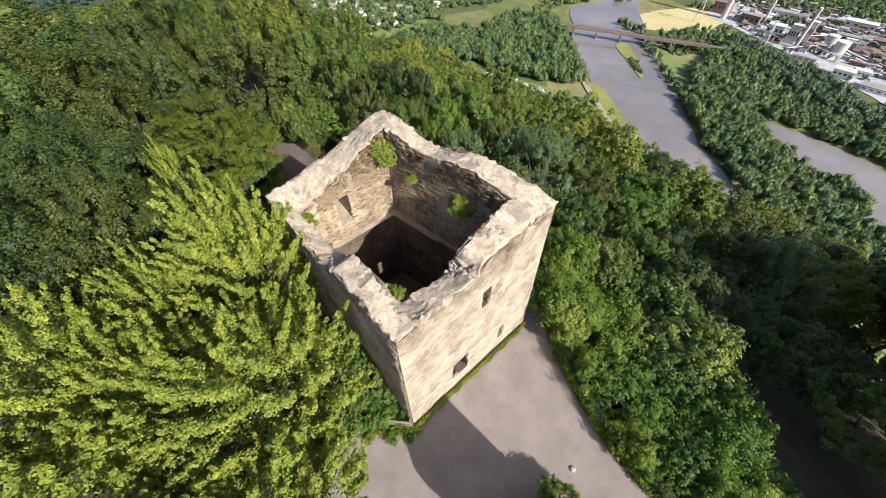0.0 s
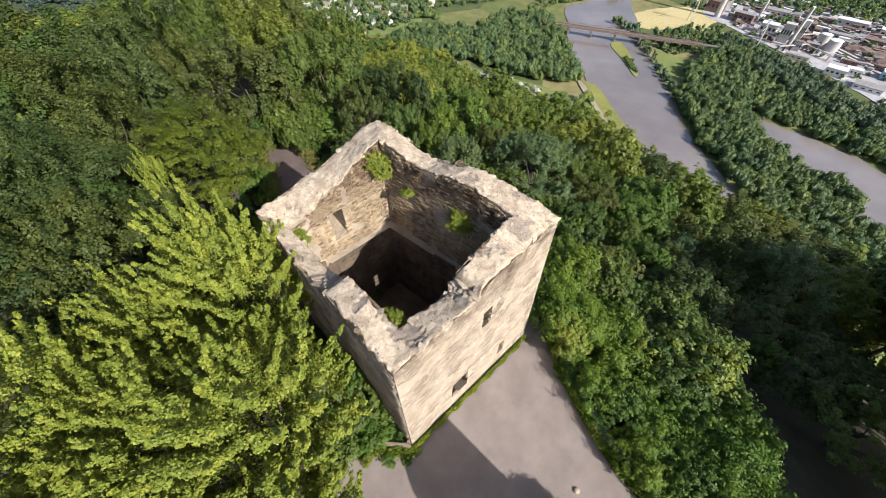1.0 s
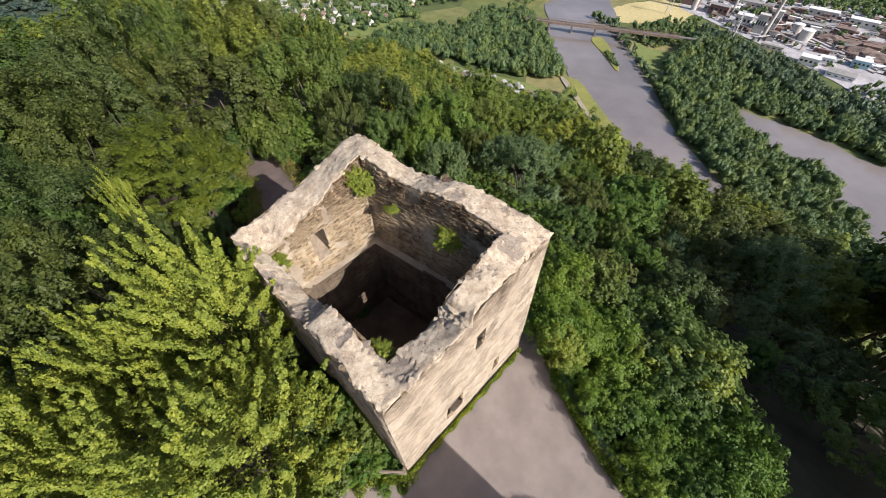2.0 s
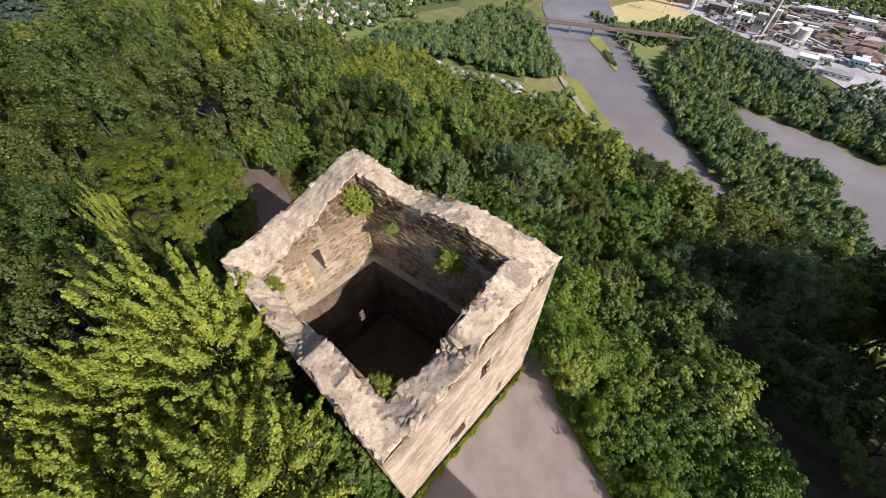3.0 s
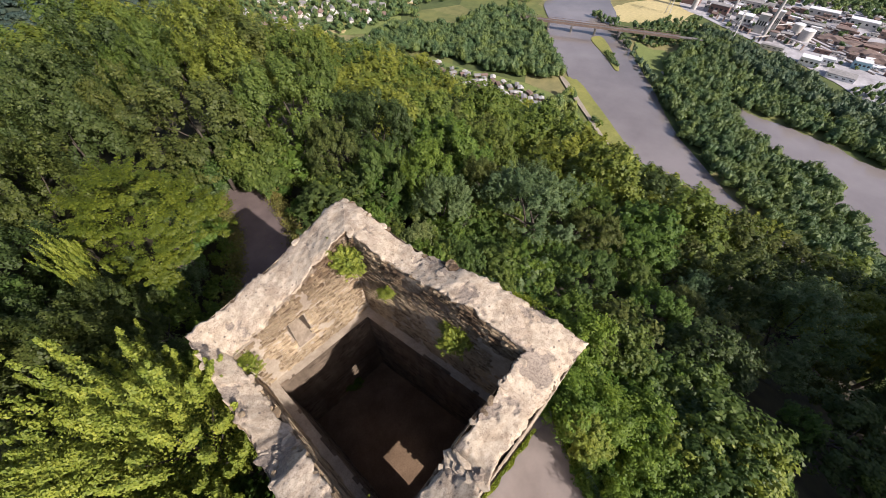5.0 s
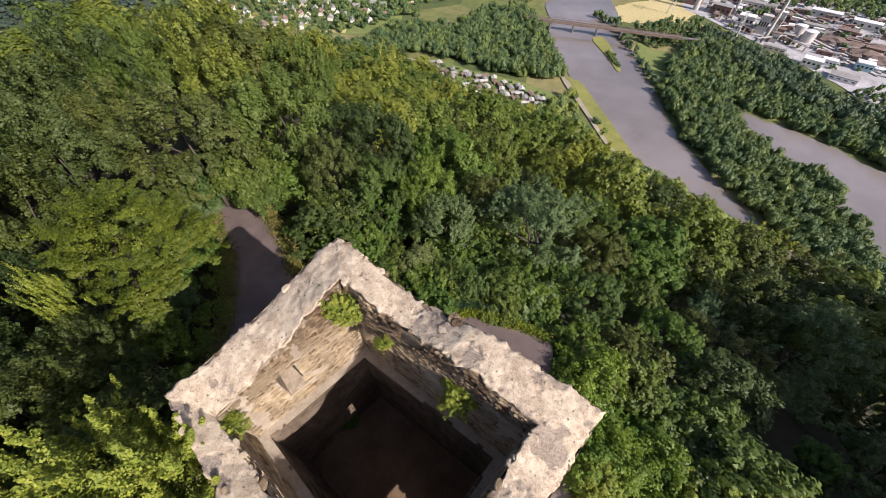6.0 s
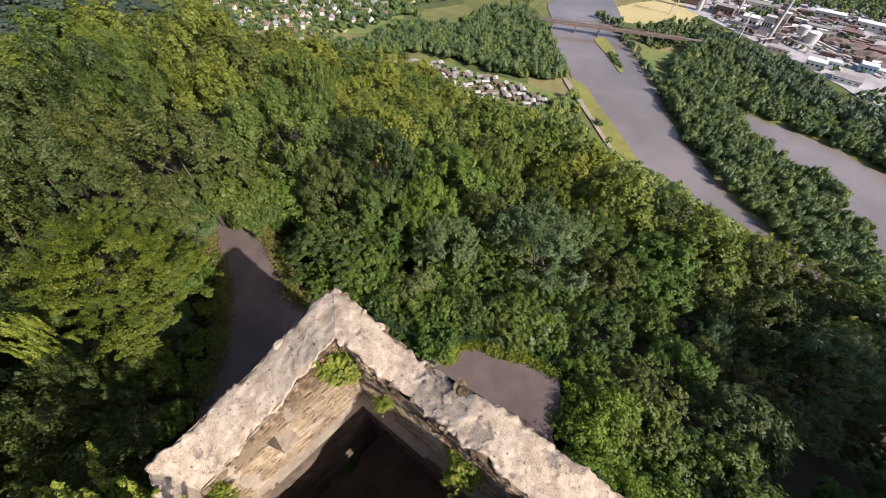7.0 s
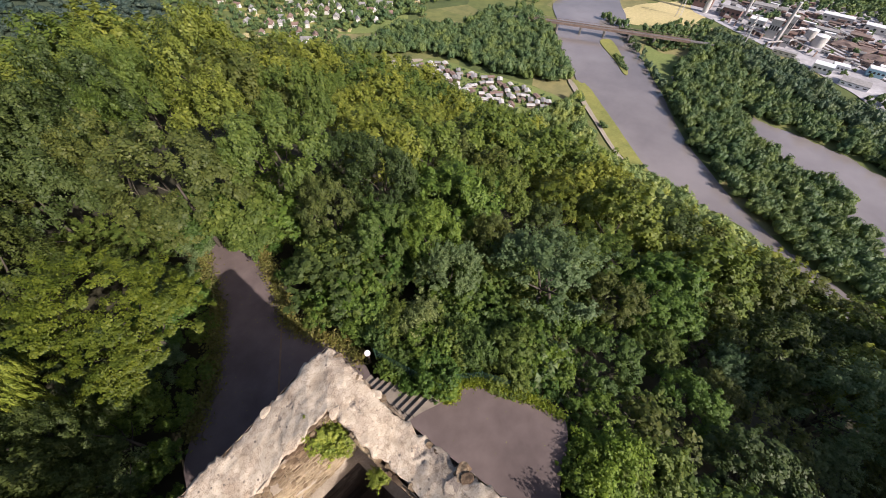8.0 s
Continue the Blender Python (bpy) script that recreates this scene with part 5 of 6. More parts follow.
# ---- tower ----
OUT = [(0.06, 0.06), (7.92, 0.16), (6.62, 9.26), (0.28, 9.15)]
INN = [(1.05, 1.10), (6.42, 1.20), (5.62, 7.78), (0.90, 7.85)]
LOW = [(1.40, 1.45), (6.07, 1.55), (5.28, 7.43), (1.25, 7.50)]
FOOT = [(0.0, 0.0), (8.10, -0.12), (7.02, 9.32), (0.16, 9.30)]
TOPS = [  # wall by wall: share of its length, outer height, inner height
    ([0, 0.12, 0.25, 0.38, 0.45, 0.48, 0.6, 0.75, 0.9, 1], [8.75, 8.80, 8.72, 8.80, 8.95, 9.15, 9.25, 9.32, 9.36, 9.38], [8.65, 8.55, 8.45, 8.40, 8.55, 9.15, 9.35, 9.55, 9.75, 9.80]),
    ([0, 0.1, 0.25, 0.4, 0.5, 0.6, 0.7, 0.8, 0.92, 1], [9.38, 9.65, 9.92, 9.95, 9.72, 9.48, 9.52, 9.75, 9.92, 9.85], [9.80, 9.92, 10.05, 10.08, 9.88, 9.66, 9.68, 9.85, 10.0, 10.0]),
    ([0, 0.12, 0.3, 0.48, 0.65, 0.8, 0.92, 1], [9.85, 9.80, 9.42, 9.05, 8.80, 8.60, 8.50, 8.40], [10.0, 9.85, 9.35, 8.95, 8.68, 8.35, 8.10, 8.00]),
    ([0, 0.15, 0.3, 0.45, 0.55, 0.62, 0.8, 1], [8.40, 8.40, 8.35, 8.30, 8.55, 8.90, 8.95, 8.75], [8.00, 7.95, 7.80, 7.80, 8.25, 8.80, 8.95, 8.65]),
]
LEDGE = 5.15
# openings: wall, outer span in metres from its start, outer heights, inner span, inner heights
HOLES = [
    (0, (2.45, 3.44), (1.3, 2.85), (1.9, 3.75), (0.75, 3.2)),
    (0, (5.55, 5.98), (1.2, 2.35), (5.3, 6.1), (0.9, 2.7)),
    (0, (3.98, 4.48), (6.1, 7.25), (3.8, 4.7), (5.6, 7.3)),
    (2, (3.62, 3.78), (7.15, 7.45), (3.2, 4.12), (5.95, 7.6)),
]


def lerp2(p, q, t):
    return Vector((p[0] + (q[0] - p[0]) * t, p[1] + (q[1] - p[1]) * t, 0))


def wall_point(w, side, t, z):
    """A point of a wall's face: side 0 outer, 1 inner above the ledge, 2 inner below it."""
    a, b = w, (w + 1) % 4
    if side == 0:
        k = min(max(z / 8.7, -0.1), 1)
        p = lerp2(FOOT[a], FOOT[b], t).lerp(lerp2(OUT[a], OUT[b], t), k)
        if w == 1:
            p.x -= 0.16 * math.sin(math.pi * t) * max(k, 0)
    else:
        c = INN if side == 1 else LOW
        p = lerp2(c[a], c[b], t)
    p.z = z
    return p


def wall_top(w, side, t):
    z = float(np.interp(t, TOPS[w][0], TOPS[w][1 if side == 0 else 2]))
    p = wall_point(w, side, t, z)
    return z + 0.05 * fnoise((p.x, p.y, 5.0), 1.3)


def wall_length(w):
    return (Vector(OUT[(w + 1) % 4]) - Vector(OUT[w])).length


def face_grid(bm, w, side, z0, z1, holes, step=0.35):
    """A face of a wall as a grid with holes; z1 None: up to the ragged top."""
    L = wall_length(w)
    ts = set(np.linspace(0, 1, int(L / step) + 1).round(4))
    zs = set(np.linspace(z0, z1 if z1 is not None else 7.6, 16).round(3))
    for u, z in holes:
        ts |= {round(u[0] / L, 4), round(u[1] / L, 4)}
        zs |= {z[0], z[1]}
    ts, zs = sorted(ts), sorted(zs)
    if z1 is None:
        zs = zs + [None]
    rows = []
    for z in zs:
        row = []
        for t in ts:
            row.append(bm.verts.new(wall_point(w, side, t, wall_top(w, side, t) if z is None else z)))
        rows.append(row)
    for i in range(len(zs) - 1):
        for j in range(len(ts) - 1):
            tm = (ts[j] + ts[j + 1]) / 2 * L
            zm = (zs[i] + zs[i + 1]) / 2 if zs[i + 1] is not None else 99
            if any(u[0] < tm < u[1] and z[0] < zm < z[1] for u, z in holes):
                continue
            bm.faces.new((rows[i][j], rows[i][j + 1], rows[i + 1][j + 1], rows[i + 1][j]))


def stone_boxes(rng, w, side, z0, z1, holes, proud=0.022, size=1.0, plaster=-0.28):
    """Uneven courses of flat rubble on one face, drowned in mortar here and there: (centre, along, out, length, height, depth)."""
    L, out = wall_length(w), []
    a, b = wall_point(w, side, 0, 3), wall_point(w, side, 1, 3)
    along = (b - a).normalized()
    outward = Vector((along.y, -along.x, 0)) * (1 if side == 0 else -1)
    z = z0
    true = (b - a).length
    while z < z1:
        h = size * rng.choice((0.05, 0.06, 0.07, 0.08, 0.10, 0.13, 0.16))
        x = rng.uniform(-0.2, 0)
        while x < true:
            ln = size * rng.choice((rng.uniform(0.09, 0.2), rng.uniform(0.15, 0.42)))
            t = (x + ln / 2) / true
            if 0.01 < t < 0.99 and x > -0.02 and x + ln < true + 0.02:
                zc = z + h / 2 + 0.06 * fnoise((x * 0.7, z, w + 9.0), 0.9)
                u = t * L
                blocked = any(p[0] - 0.08 < u < p[1] + 0.08 and q[0] - 0.05 < zc < q[1] + 0.05 for p, q in holes)
                drowned = fnoise((u * 0.8, zc * 0.9, 3.0 * w + side), 1.0) + 0.5 * fnoise((u, zc, 7.0 + w), 2.7) < plaster
                if side == 0 and w == 0 and zc < 3.0 + 0.5 * fnoise((u, zc, 2.0), 0.8) and u > 1.4:
                    drowned = drowned or rng.random() < 0.8
                if not blocked and not drowned and rng.random() > 0.06 and zc + h / 2 < wall_top(w, side, t) - 0.03:
                    p = wall_point(w, side, t, zc)
                    hh = h * rng.uniform(0.72, 1.1) - 0.006
                    parts = ((-0.25, 0.55), (0.27, 0.42)) if h > 0.12 * size and rng.random() < 0.5 else ((0.0, 1.0),)
                    rough = proud * (2.6 if side == 1 and zc > wall_top(w, side, t) - 0.9 else 1.0)
                    for dz, k in parts:
                        out.append((p + Vector((0, 0, dz * h)) + outward * rng.uniform(-0.010 if proud < 0.01 else -0.016, rough), along, outward, ln - rng.uniform(0.004, 0.022), hh * k, 0.10))
            x += ln
        z += h
    return out


def stone_unit(seed):
    """A hewn stone, one metre each way: flat-bedded, with chipped corners."""
    r = random.Random(seed)
    v = []
    for y, k in ((-0.5, 1.0), (0.25, 1.0), (0.5, 0.86)):
        for x, z in ((-0.5, -0.5), (0.5, -0.5), (0.5, 0.5), (-0.5, 0.5)):
            v.append((x * k * r.uniform(0.93, 1.0), y + r.uniform(-0.08, 0.08), z * k * r.uniform(0.9, 1.0)))
    f = []
    for s in (0, 4):
        for i in range(4):
            j = (i + 1) % 4
            f.append((s + i, s + j, s + 4 + j, s + 4 + i))
    f.append((8, 9, 10, 11))
    return np.array(v), np.array(f)


STONES = [stone_unit(s) for s in range(8)]


def rock_mesh(name, seed, mat):
    """A weathered lump of stone, one metre long, flattened and chipped."""
    bm = bmesh.new()
    bmesh.ops.create_icosphere(bm, subdivisions=2, radius=0.5)
    for v in bm.verts:
        n = v.co.normalized()
        v.co = Vector((max(-0.42, min(0.42, v.co.x)), max(-0.36, min(0.36, v.co.y)), max(-0.3, min(0.3, v.co.z)))) * (1 + 0.35 * fnoise(n + Vector((seed * 3.7, 0, 0)), 1.8))
    me = bpy.data.meshes.new(name)
    bm.to_mesh(me)
    bm.free()
    me.materials.append(mat)
    return me


ROCKS = [rock_mesh("rubble_stone", s, CAP if s % 2 else STONE_PIECE) for s in range(6)]


def joined_stones(name, rng, boxes, mat, parent):
    V, F, n = [], [], 0
    for c, along, outward, ln, h, d in boxes:
        v, f = STONES[rng.randrange(8)]
        tilt = rng.uniform(-0.09, 0.09)
        a, o = np.array(along), np.array(outward)
        up = np.array((0, 0, 1.0)) + a * tilt
        V.append(np.array(c) + np.outer(v[:, 0] * ln, a + np.array((0, 0, tilt * 0.6))) + np.outer((v[:, 1] - 0.25) * d, o) + np.outer(v[:, 2] * h, up))
        F.append(f + n)
        n += 12
    ob = part(name, mesh_of(name, np.concatenate(V), np.concatenate(F), mat), None, parent)
    return tagged(ob, kind="stuff")


def cap_break(x, y):
    """1 in the broken places of the wall tops, falling off round them."""
    return sum(math.exp(-((x - bx) ** 2 + (y - by) ** 2) / r ** 2) for bx, by, r in ((3.75, 0.6, 0.75), (6.9, 4.8, 0.6), (0.5, 4.4, 0.9), (1.25, 0.95, 0.5)))


def cap_plate(x, y):
    """1 where the mortar cap is whole, 0 where it has flaked off: most of all on the river side and beside the breaks."""
    v = fnoise((x, y, 11), 1.5) + 0.5 * fnoise((x, y, 13), 3.9) + 0.3 * fnoise((x, y, 17), 9.0)
    wear = 0.30 * float(smoothstep(4.6, 7.0, x)) * float(smoothstep(6.5, 3.5, y))
    wear += 0.38 * cap_break(x, y)
    return float(smoothstep(-0.01, 0.01, v + 0.60 - wear))


def slab_mesh(name, seed, mat):
    """A broken flat slab of masonry, one metre long: an uneven outline with sharp edges and a rough top."""
    r = random.Random(seed)
    bm = bmesh.new()
    n = r.randrange(6, 9)
    ring = [(0.5 * math.cos(2 * math.pi * i / n) * r.uniform(0.75, 1.0), 0.42 * math.sin(2 * math.pi * i / n) * r.uniform(0.7, 1.0)) for i in range(n)]
    low = [bm.verts.new((x, y, -0.5)) for x, y in ring]
    mid = [bm.verts.new((x * 1.04, y * 1.04, 0.25 + r.uniform(-0.12, 0.12))) for x, y in ring]
    top = [bm.verts.new((x * 0.72, y * 0.72, 0.5 + r.uniform(-0.15, 0.15))) for x, y in ring]
    for a, b in ((low, mid), (mid, top)):
        for i in range(n):
            bm.faces.new((a[i], a[(i + 1) % n], b[(i + 1) % n], b[i]))
    bm.faces.new(top)
    me = bpy.data.meshes.new(name)
    bm.to_mesh(me)
    bm.free()
    me.materials.append(mat)
    return me


SLABS = [slab_mesh("broken_slab", s, (CAP, CAP_WORN)[s % 2]) for s in range(9)]


def tower():
    rng = random.Random(3)
    root = tagged(new("ruined_tower"), "roofless square ruined tower of pale rubble stone with ragged wall tops", "tower")
    for w in range(4):
        holes_out = [(h[1], h[2]) for h in HOLES if h[0] == w]
        holes_in = [(h[3], h[4]) for h in HOLES if h[0] == w]
        low = [h for h in holes_in if h[1][1] < LEDGE]
        high = [h for h in holes_in if h[1][1] > LEDGE]
        bm = bmesh.new()
        face_grid(bm, w, 0, -0.8, None, holes_out)
        face_grid(bm, w, 1, LEDGE, None, high)
        L = wall_length(w)
        for t0, t1 in zip(np.linspace(0, 1, 21)[:-1], np.linspace(0, 1, 21)[1:]):
            q = [wall_point(w, 1, t0, LEDGE), wall_point(w, 1, t1, LEDGE), wall_point(w, 2, t1, LEDGE), wall_point(w, 2, t0, LEDGE)]
            bm.faces.new([bm.verts.new(p) for p in q])
        bmesh.ops.recalc_face_normals(bm, faces=bm.faces)
        wall = part("wall", bm, MORTAR, root)
        for wi, u0, z0, u1, z1 in HOLES:
            if wi != w:
                continue
            bm = bmesh.new()
            side = 2 if z1[1] < LEDGE else 1
            ro = [wall_point(w, 0, u / L, z) for u, z in ((u0[0], z0[0]), (u0[1], z0[0]), (u0[1], z0[1]), (u0[0], z0[1]))]
            ri = [wall_point(w, side, u / L, z) for u, z in ((u1[0], z1[0]), (u1[1], z1[0]), (u1[1], z1[1]), (u1[0], z1[1]))]
            for i in range(4):
                j = (i + 1) % 4
                bm.faces.new([bm.verts.new(p) for p in (ro[i], ro[j], ri[j], ri[i])])
            part("reveal", bm, REVEAL, wall, "rough brown stone reveal of a window slit, darkened like a shaded recess")
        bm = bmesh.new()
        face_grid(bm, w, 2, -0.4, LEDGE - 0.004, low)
        part("lower_face", bm, DARKSTONE, wall, "dark lower wall inside the tower")
        # mortar cap over the ragged top
        n, m = int(L / 0.05), 30
        V, F, worn = [], [], []
        for i in range(n + 1):
            t = i / n
            po, pi = wall_point(w, 0, t, wall_top(w, 0, t)), wall_point(w, 1, t, wall_top(w, 1, t))
            d = (pi - po).normalized()
            for j in range(-1, m + 2):
                s = min(max(j / m, 0), 1)
                p = po.lerp(pi, s)
                if j in (-1, m + 1):
                    # a skirt down each face closes the rim
                    p += Vector((0, 0, -0.35 if j < 0 else -0.1)) + d * (0.05 if j < 0 else -0.07)
                    V.append(p)
                    continue
                edge = 1 - abs(2 * s - 1) ** 7
                jag = (0.11 * fnoise((p.x, p.y, 0.3 * w), 1.3) + 0.13 * fnoise((p.x, p.y, 7), 3.3) + 0.07 * fnoise((p.x, p.y, 9), 8.0)) * (1 - edge)
                plate = cap_plate(p.x, p.y)
                p.z += 0.02 + edge * (0.06 * fnoise((p.x, p.y, 0), 1.0) + 0.02 * fnoise((p.x, p.y, 4), 4.0)) + 0.035 * plate + 0.014 * fnoise((p.x, p.y, 8), 7.0) - (1 - edge) * 0.2 * abs(fnoise((p.x, p.y, 2), 3.0))
                p.z += 0.05 * (math.floor(3.5 * (fnoise((p.x, p.y, 21), 2.2) + 0.5 * fnoise((p.x, p.y, 23), 6.0))) / 3.5) * cap_break(p.x, p.y)
                V.append(p + d * jag)
        k = m + 3
        for i in range(n):
            for j in range(k - 1):
                a = i * k + j
                F.append((a, a + 1, a + k + 1, a + k))
                c = (V[a] + V[a + k + 1]) / 2
                worn.append(1 if cap_plate(c.x, c.y) < 0.5 else 0)
        cap = mesh_of("cap", V, F, CAP, True)
        cap.materials.append(CAP_WORN)
        cap.polygons.foreach_set("material_index", np.array(worn, np.int32))
        part("cap", cap, None, wall, "pale weathered mortar cap flaking off the stones below")
        boxes = stone_boxes(rng, w, 0, -0.3, 10.5, holes_out, 0.006 if w == 0 else 0.03, 0.85 if w == 0 else 1.0 if w == 3 else 1.8, -0.2 if w == 0 else -0.45)
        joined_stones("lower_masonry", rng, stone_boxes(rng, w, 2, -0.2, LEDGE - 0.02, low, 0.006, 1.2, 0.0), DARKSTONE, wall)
        upper = stone_boxes(rng, w, 1, LEDGE + 0.02, 10.5, high, 0.045 if w == 2 else 0.03, 0.78 if w in (1, 2) else 1.8)
        singles = [b for b in upper if w == 2 and b[0].z > 7.4][:300]
        joined_stones("masonry", rng, [b for b in upper if not any(b is s for s in singles)], STONE, wall)
        joined_stones("masonry", rng, boxes, STONE_OUTER, wall)
        meshes = [mesh_of("stone", v, f, STONE_PIECE) for v, f in STONES]
        for c, along, outward, ln, h, d in singles:
            ob = part("stone", meshes[rng.randrange(8)], None, wall)
            rot = Matrix((along, outward, Vector((0, 0, 1)))).transposed().to_4x4()
            ob.matrix_basis = Matrix.Translation(c - outward * 0.02) @ rot @ Matrix.Diagonal((ln, d, h, 1))
        # stones showing along both rims
        for side in (0, 1):
            x = 0.3
            while x < L - 0.3:
                t = x / L
                p, q = wall_point(w, side, t, wall_top(w, side, t)), wall_point(w, 1 - side, t, wall_top(w, 1 - side, t))
                s = rng.uniform(0.12, 0.30)
                if rng.random() < 0.5:
                    ob = part("rim_stone", ROCKS[rng.randrange(6)], None, wall)
                    ob.matrix_basis = Matrix.LocRotScale(p.lerp(q, rng.uniform(0.04, 0.10)) + Vector((0, 0, rng.uniform(-0.07, -0.01))), Euler((rng.uniform(-0.15, 0.15), rng.uniform(-0.15, 0.15), rng.uniform(0, 6.28))), (s * 1.4, s, s * rng.uniform(0.5, 0.8)))
                x += rng.uniform(0.15, 0.5)
    # broken slabs and rubble where the walls have come away
    walls = [o for o in root.children]
    for w, t0, t1, s0, s1, n in ((0, 0.43, 0.47, 0.05, 0.95, 20), (0, 0.13, 0.18, 0.8, 0.96, 8), (1, 0.465, 0.49, 0.1, 0.9, 9), (3, 0.50, 0.58, 0.1, 0.95, 14), (3, 0.86, 0.9, 0.8, 0.95, 5), (1, 0.86, 0.9, 0.05, 0.2, 5)):
        for i in range(n):
            t, q = rng.uniform(t0, t1), rng.uniform(s0, s1)
            p = wall_point(w, 0, t, wall_top(w, 0, t)).lerp(wall_point(w, 1, t, wall_top(w, 1, t)), q)
            slab = rng.random() < 0.55
            s = rng.uniform(0.22, 0.5) if slab else rng.uniform(0.07, 0.16)
            ob = part("broken_slab" if slab else "rubble_stone", SLABS[rng.randrange(9)] if slab else ROCKS[rng.randrange(6)], None, walls[w])
            ob.matrix_basis = Matrix.LocRotScale(p + Vector((0, 0, rng.uniform(-0.02, 0.03))), Euler((rng.uniform(-0.1, 0.1), rng.uniform(-0.1, 0.1), rng.uniform(0, 6.28))), (s * 1.3, s, (0.07 if slab else s * 0.6) * rng.uniform(0.8, 1.4)))
    for t, q, s in ((0.475, 0.06, 0.42), (0.455, 0.13, 0.34), (0.47, 0.2, 0.26)):
        p = wall_point(1, 0, t, wall_top(1, 0, t)).lerp(wall_point(1, 1, t, wall_top(1, 1, t)), q)
        ob = part("boulder", ROCKS[0], None, walls[1])
        ob.matrix_basis = Matrix.LocRotScale(p + Vector((0, 0, s * 0.04)), Euler((0.1, 0.05, t * 40)), (s * 1.1, s * 0.9, s * 0.8))
    # rough stones round the openings
    for w, u, z, ui, zi in HOLES:
        L = wall_length(w)
        side = 0 if w == 0 else 1
        u, z = (u, z) if side == 0 else (ui, zi)
        for i in range(16 if w == 0 else 0):
            a = rng.random()
            pu, pz = ((u[0] + (u[1] - u[0]) * a, rng.choice(z)) if rng.random() < 0.35 else (rng.choice(u), z[0] + (z[1] - z[0]) * a))
            s = rng.uniform(0.07, 0.17)
            ob = part("jamb_stone", ROCKS[rng.choice((0, 2, 4))], None, walls[w])
            back = (wall_point(w, 1 - side, pu / L, pz) - wall_point(w, side, pu / L, pz)).normalized()
            ob.matrix_basis = Matrix.LocRotScale(wall_point(w, side, pu / L, pz) + back * rng.uniform(0.04, 0.09), Euler((rng.uniform(-0.3, 0.3), rng.uniform(-0.3, 0.3), rng.uniform(-0.3, 0.3))), (s * 1.3, s, s * rng.uniform(0.7, 1.3)))
    return root


tower()


def foot_shrubs():
    rng = random.Random(14)
    for x, y, z, size, k in ((-0.75, 1.3, -0.1, 0.6, 4), (-0.35, 1.1, -0.1, 0.5, 7), (-1.3, 1.9, -0.1, 0.75, 5), (-0.55, 2.1, 0.1, 0.9, 2), (-0.3, 1.7, 0.9, 0.55, 7), (-0.35, 2.7, 1.5, 0.7, 2), (-0.3, 3.3, 2.6, 0.65, 7), (-1.2, 0.2, -0.1, 0.22, 4), (-0.6, -0.35, -0.1, 0.2, 5), (-1.9, 0.9, -0.1, 0.28, 6), (-0.2, 0.6, 0.0, 0.35, 7)):
        shrub(rng, x, y, z, size, "brownish-green shrub climbing at the tower corner", "shrubs by the tower", k)


foot_shrubs()


def wall_plants():
    rng = random.Random(8)
    for x, y, z, s, k in ((5.4, 7.5, 8.75, 0.52, 8), (5.3, 7.45, 8.35, 0.34, 8), (5.93, 3.15, 7.95, 0.46, 8), (5.98, 3.2, 7.75, 0.3, 8), (5.6, 6.1, 8.0, 0.2, 8), (1.05, 7.5, 7.3, 0.3, 8), (1.25, 1.55, 8.0, 0.36, 8), (7.9, 0.75, 8.95, 0.16, 2), (3.4, 7.6, 0.1, 0.4, 0)):
        for dx, dy, dz, f in ((0, 0, 0, 0.95), (0.22, -0.14, -0.14, 0.68), (-0.12, 0.2, 0.14, 0.66)):
            shrub(rng, x + dx * s * 1.6, y + dy * s * 1.6, z + dz * s * 2, s * f, "small yellow-green shrub rooted in the tower masonry", "wall plants", k)


wall_plants()


def weeds(name, label, seed, n, place, size, mat):
    """Low plants that nobody could count."""
    rng = np.random.default_rng(seed)
    pos = np.array([place(rng) for i in range(n)])
    nrm = unit(rng.normal(size=(n, 3)) + np.array([0, 0, 0.6]))
    v, f = leaf_quads(rng, pos, nrm, size)
    tagged(new(name, mesh_of(name, v, f, mat)), label, "weeds", kind="stuff")


def strip_place(rng):
    t = rng.uniform(0.02, 1.0)
    w = 0.10 + 0.22 * rng.random() * (0.5 + 0.5 * math.sin(t * 23) ** 2)
    h = 0.03 + 0.3 * rng.random() ** 2
    return (8.1 * t, -0.12 * t - w, h)


weeds("weeds", "fringe of yellow-green weeds along the foot of the tower", 81, 4200, strip_place, 0.10, LEAF["weed"])


def corner_place(rng):
    t = rng.random()
    return (-2.2 * t + rng.normal() * 0.16, 2.1 * t - 0.3 + rng.normal() * 0.16, 0.03 + 0.35 * rng.random() ** 2)


weeds("corner_weeds", "yellow-green weeds below the rail fence at the tower corner", 89, 3200, corner_place, 0.09, LEAF["weed"])


def edge_place(line, z=0.0, spread=0.28):
    def place(rng):
        i = rng.integers(0, len(line) - 1)
        t = rng.random()
        (x0, y0), (x1, y1) = line[i], line[i + 1]
        return (x0 + (x1 - x0) * t + rng.normal() * spread, y0 + (y1 - y0) * t + rng.normal() * spread, z + 0.05 + 0.4 * rng.random() ** 2)
    return place


weeds("dry_grass", "dry yellowish grass along the edges of the path", 82, 9000, edge_place([(5.0, 27.0), (5.0, 25.2), (4.2, 21.4), (3.0, 19.0), (1.7, 16.9), (0.0, 15.2)]), 0.13, LEAF["dry"])
weeds("dry_grass", "dry yellowish grass along the edges of the path", 83, 7000, edge_place([(8.2, 12.4), (8.0, 14.1), (7.0, 16.0), (6.6, 17.5), (7.3, 19.5), (7.8, 22.0), (8.1, 24.0)]), 0.13, LEAF["dry"])
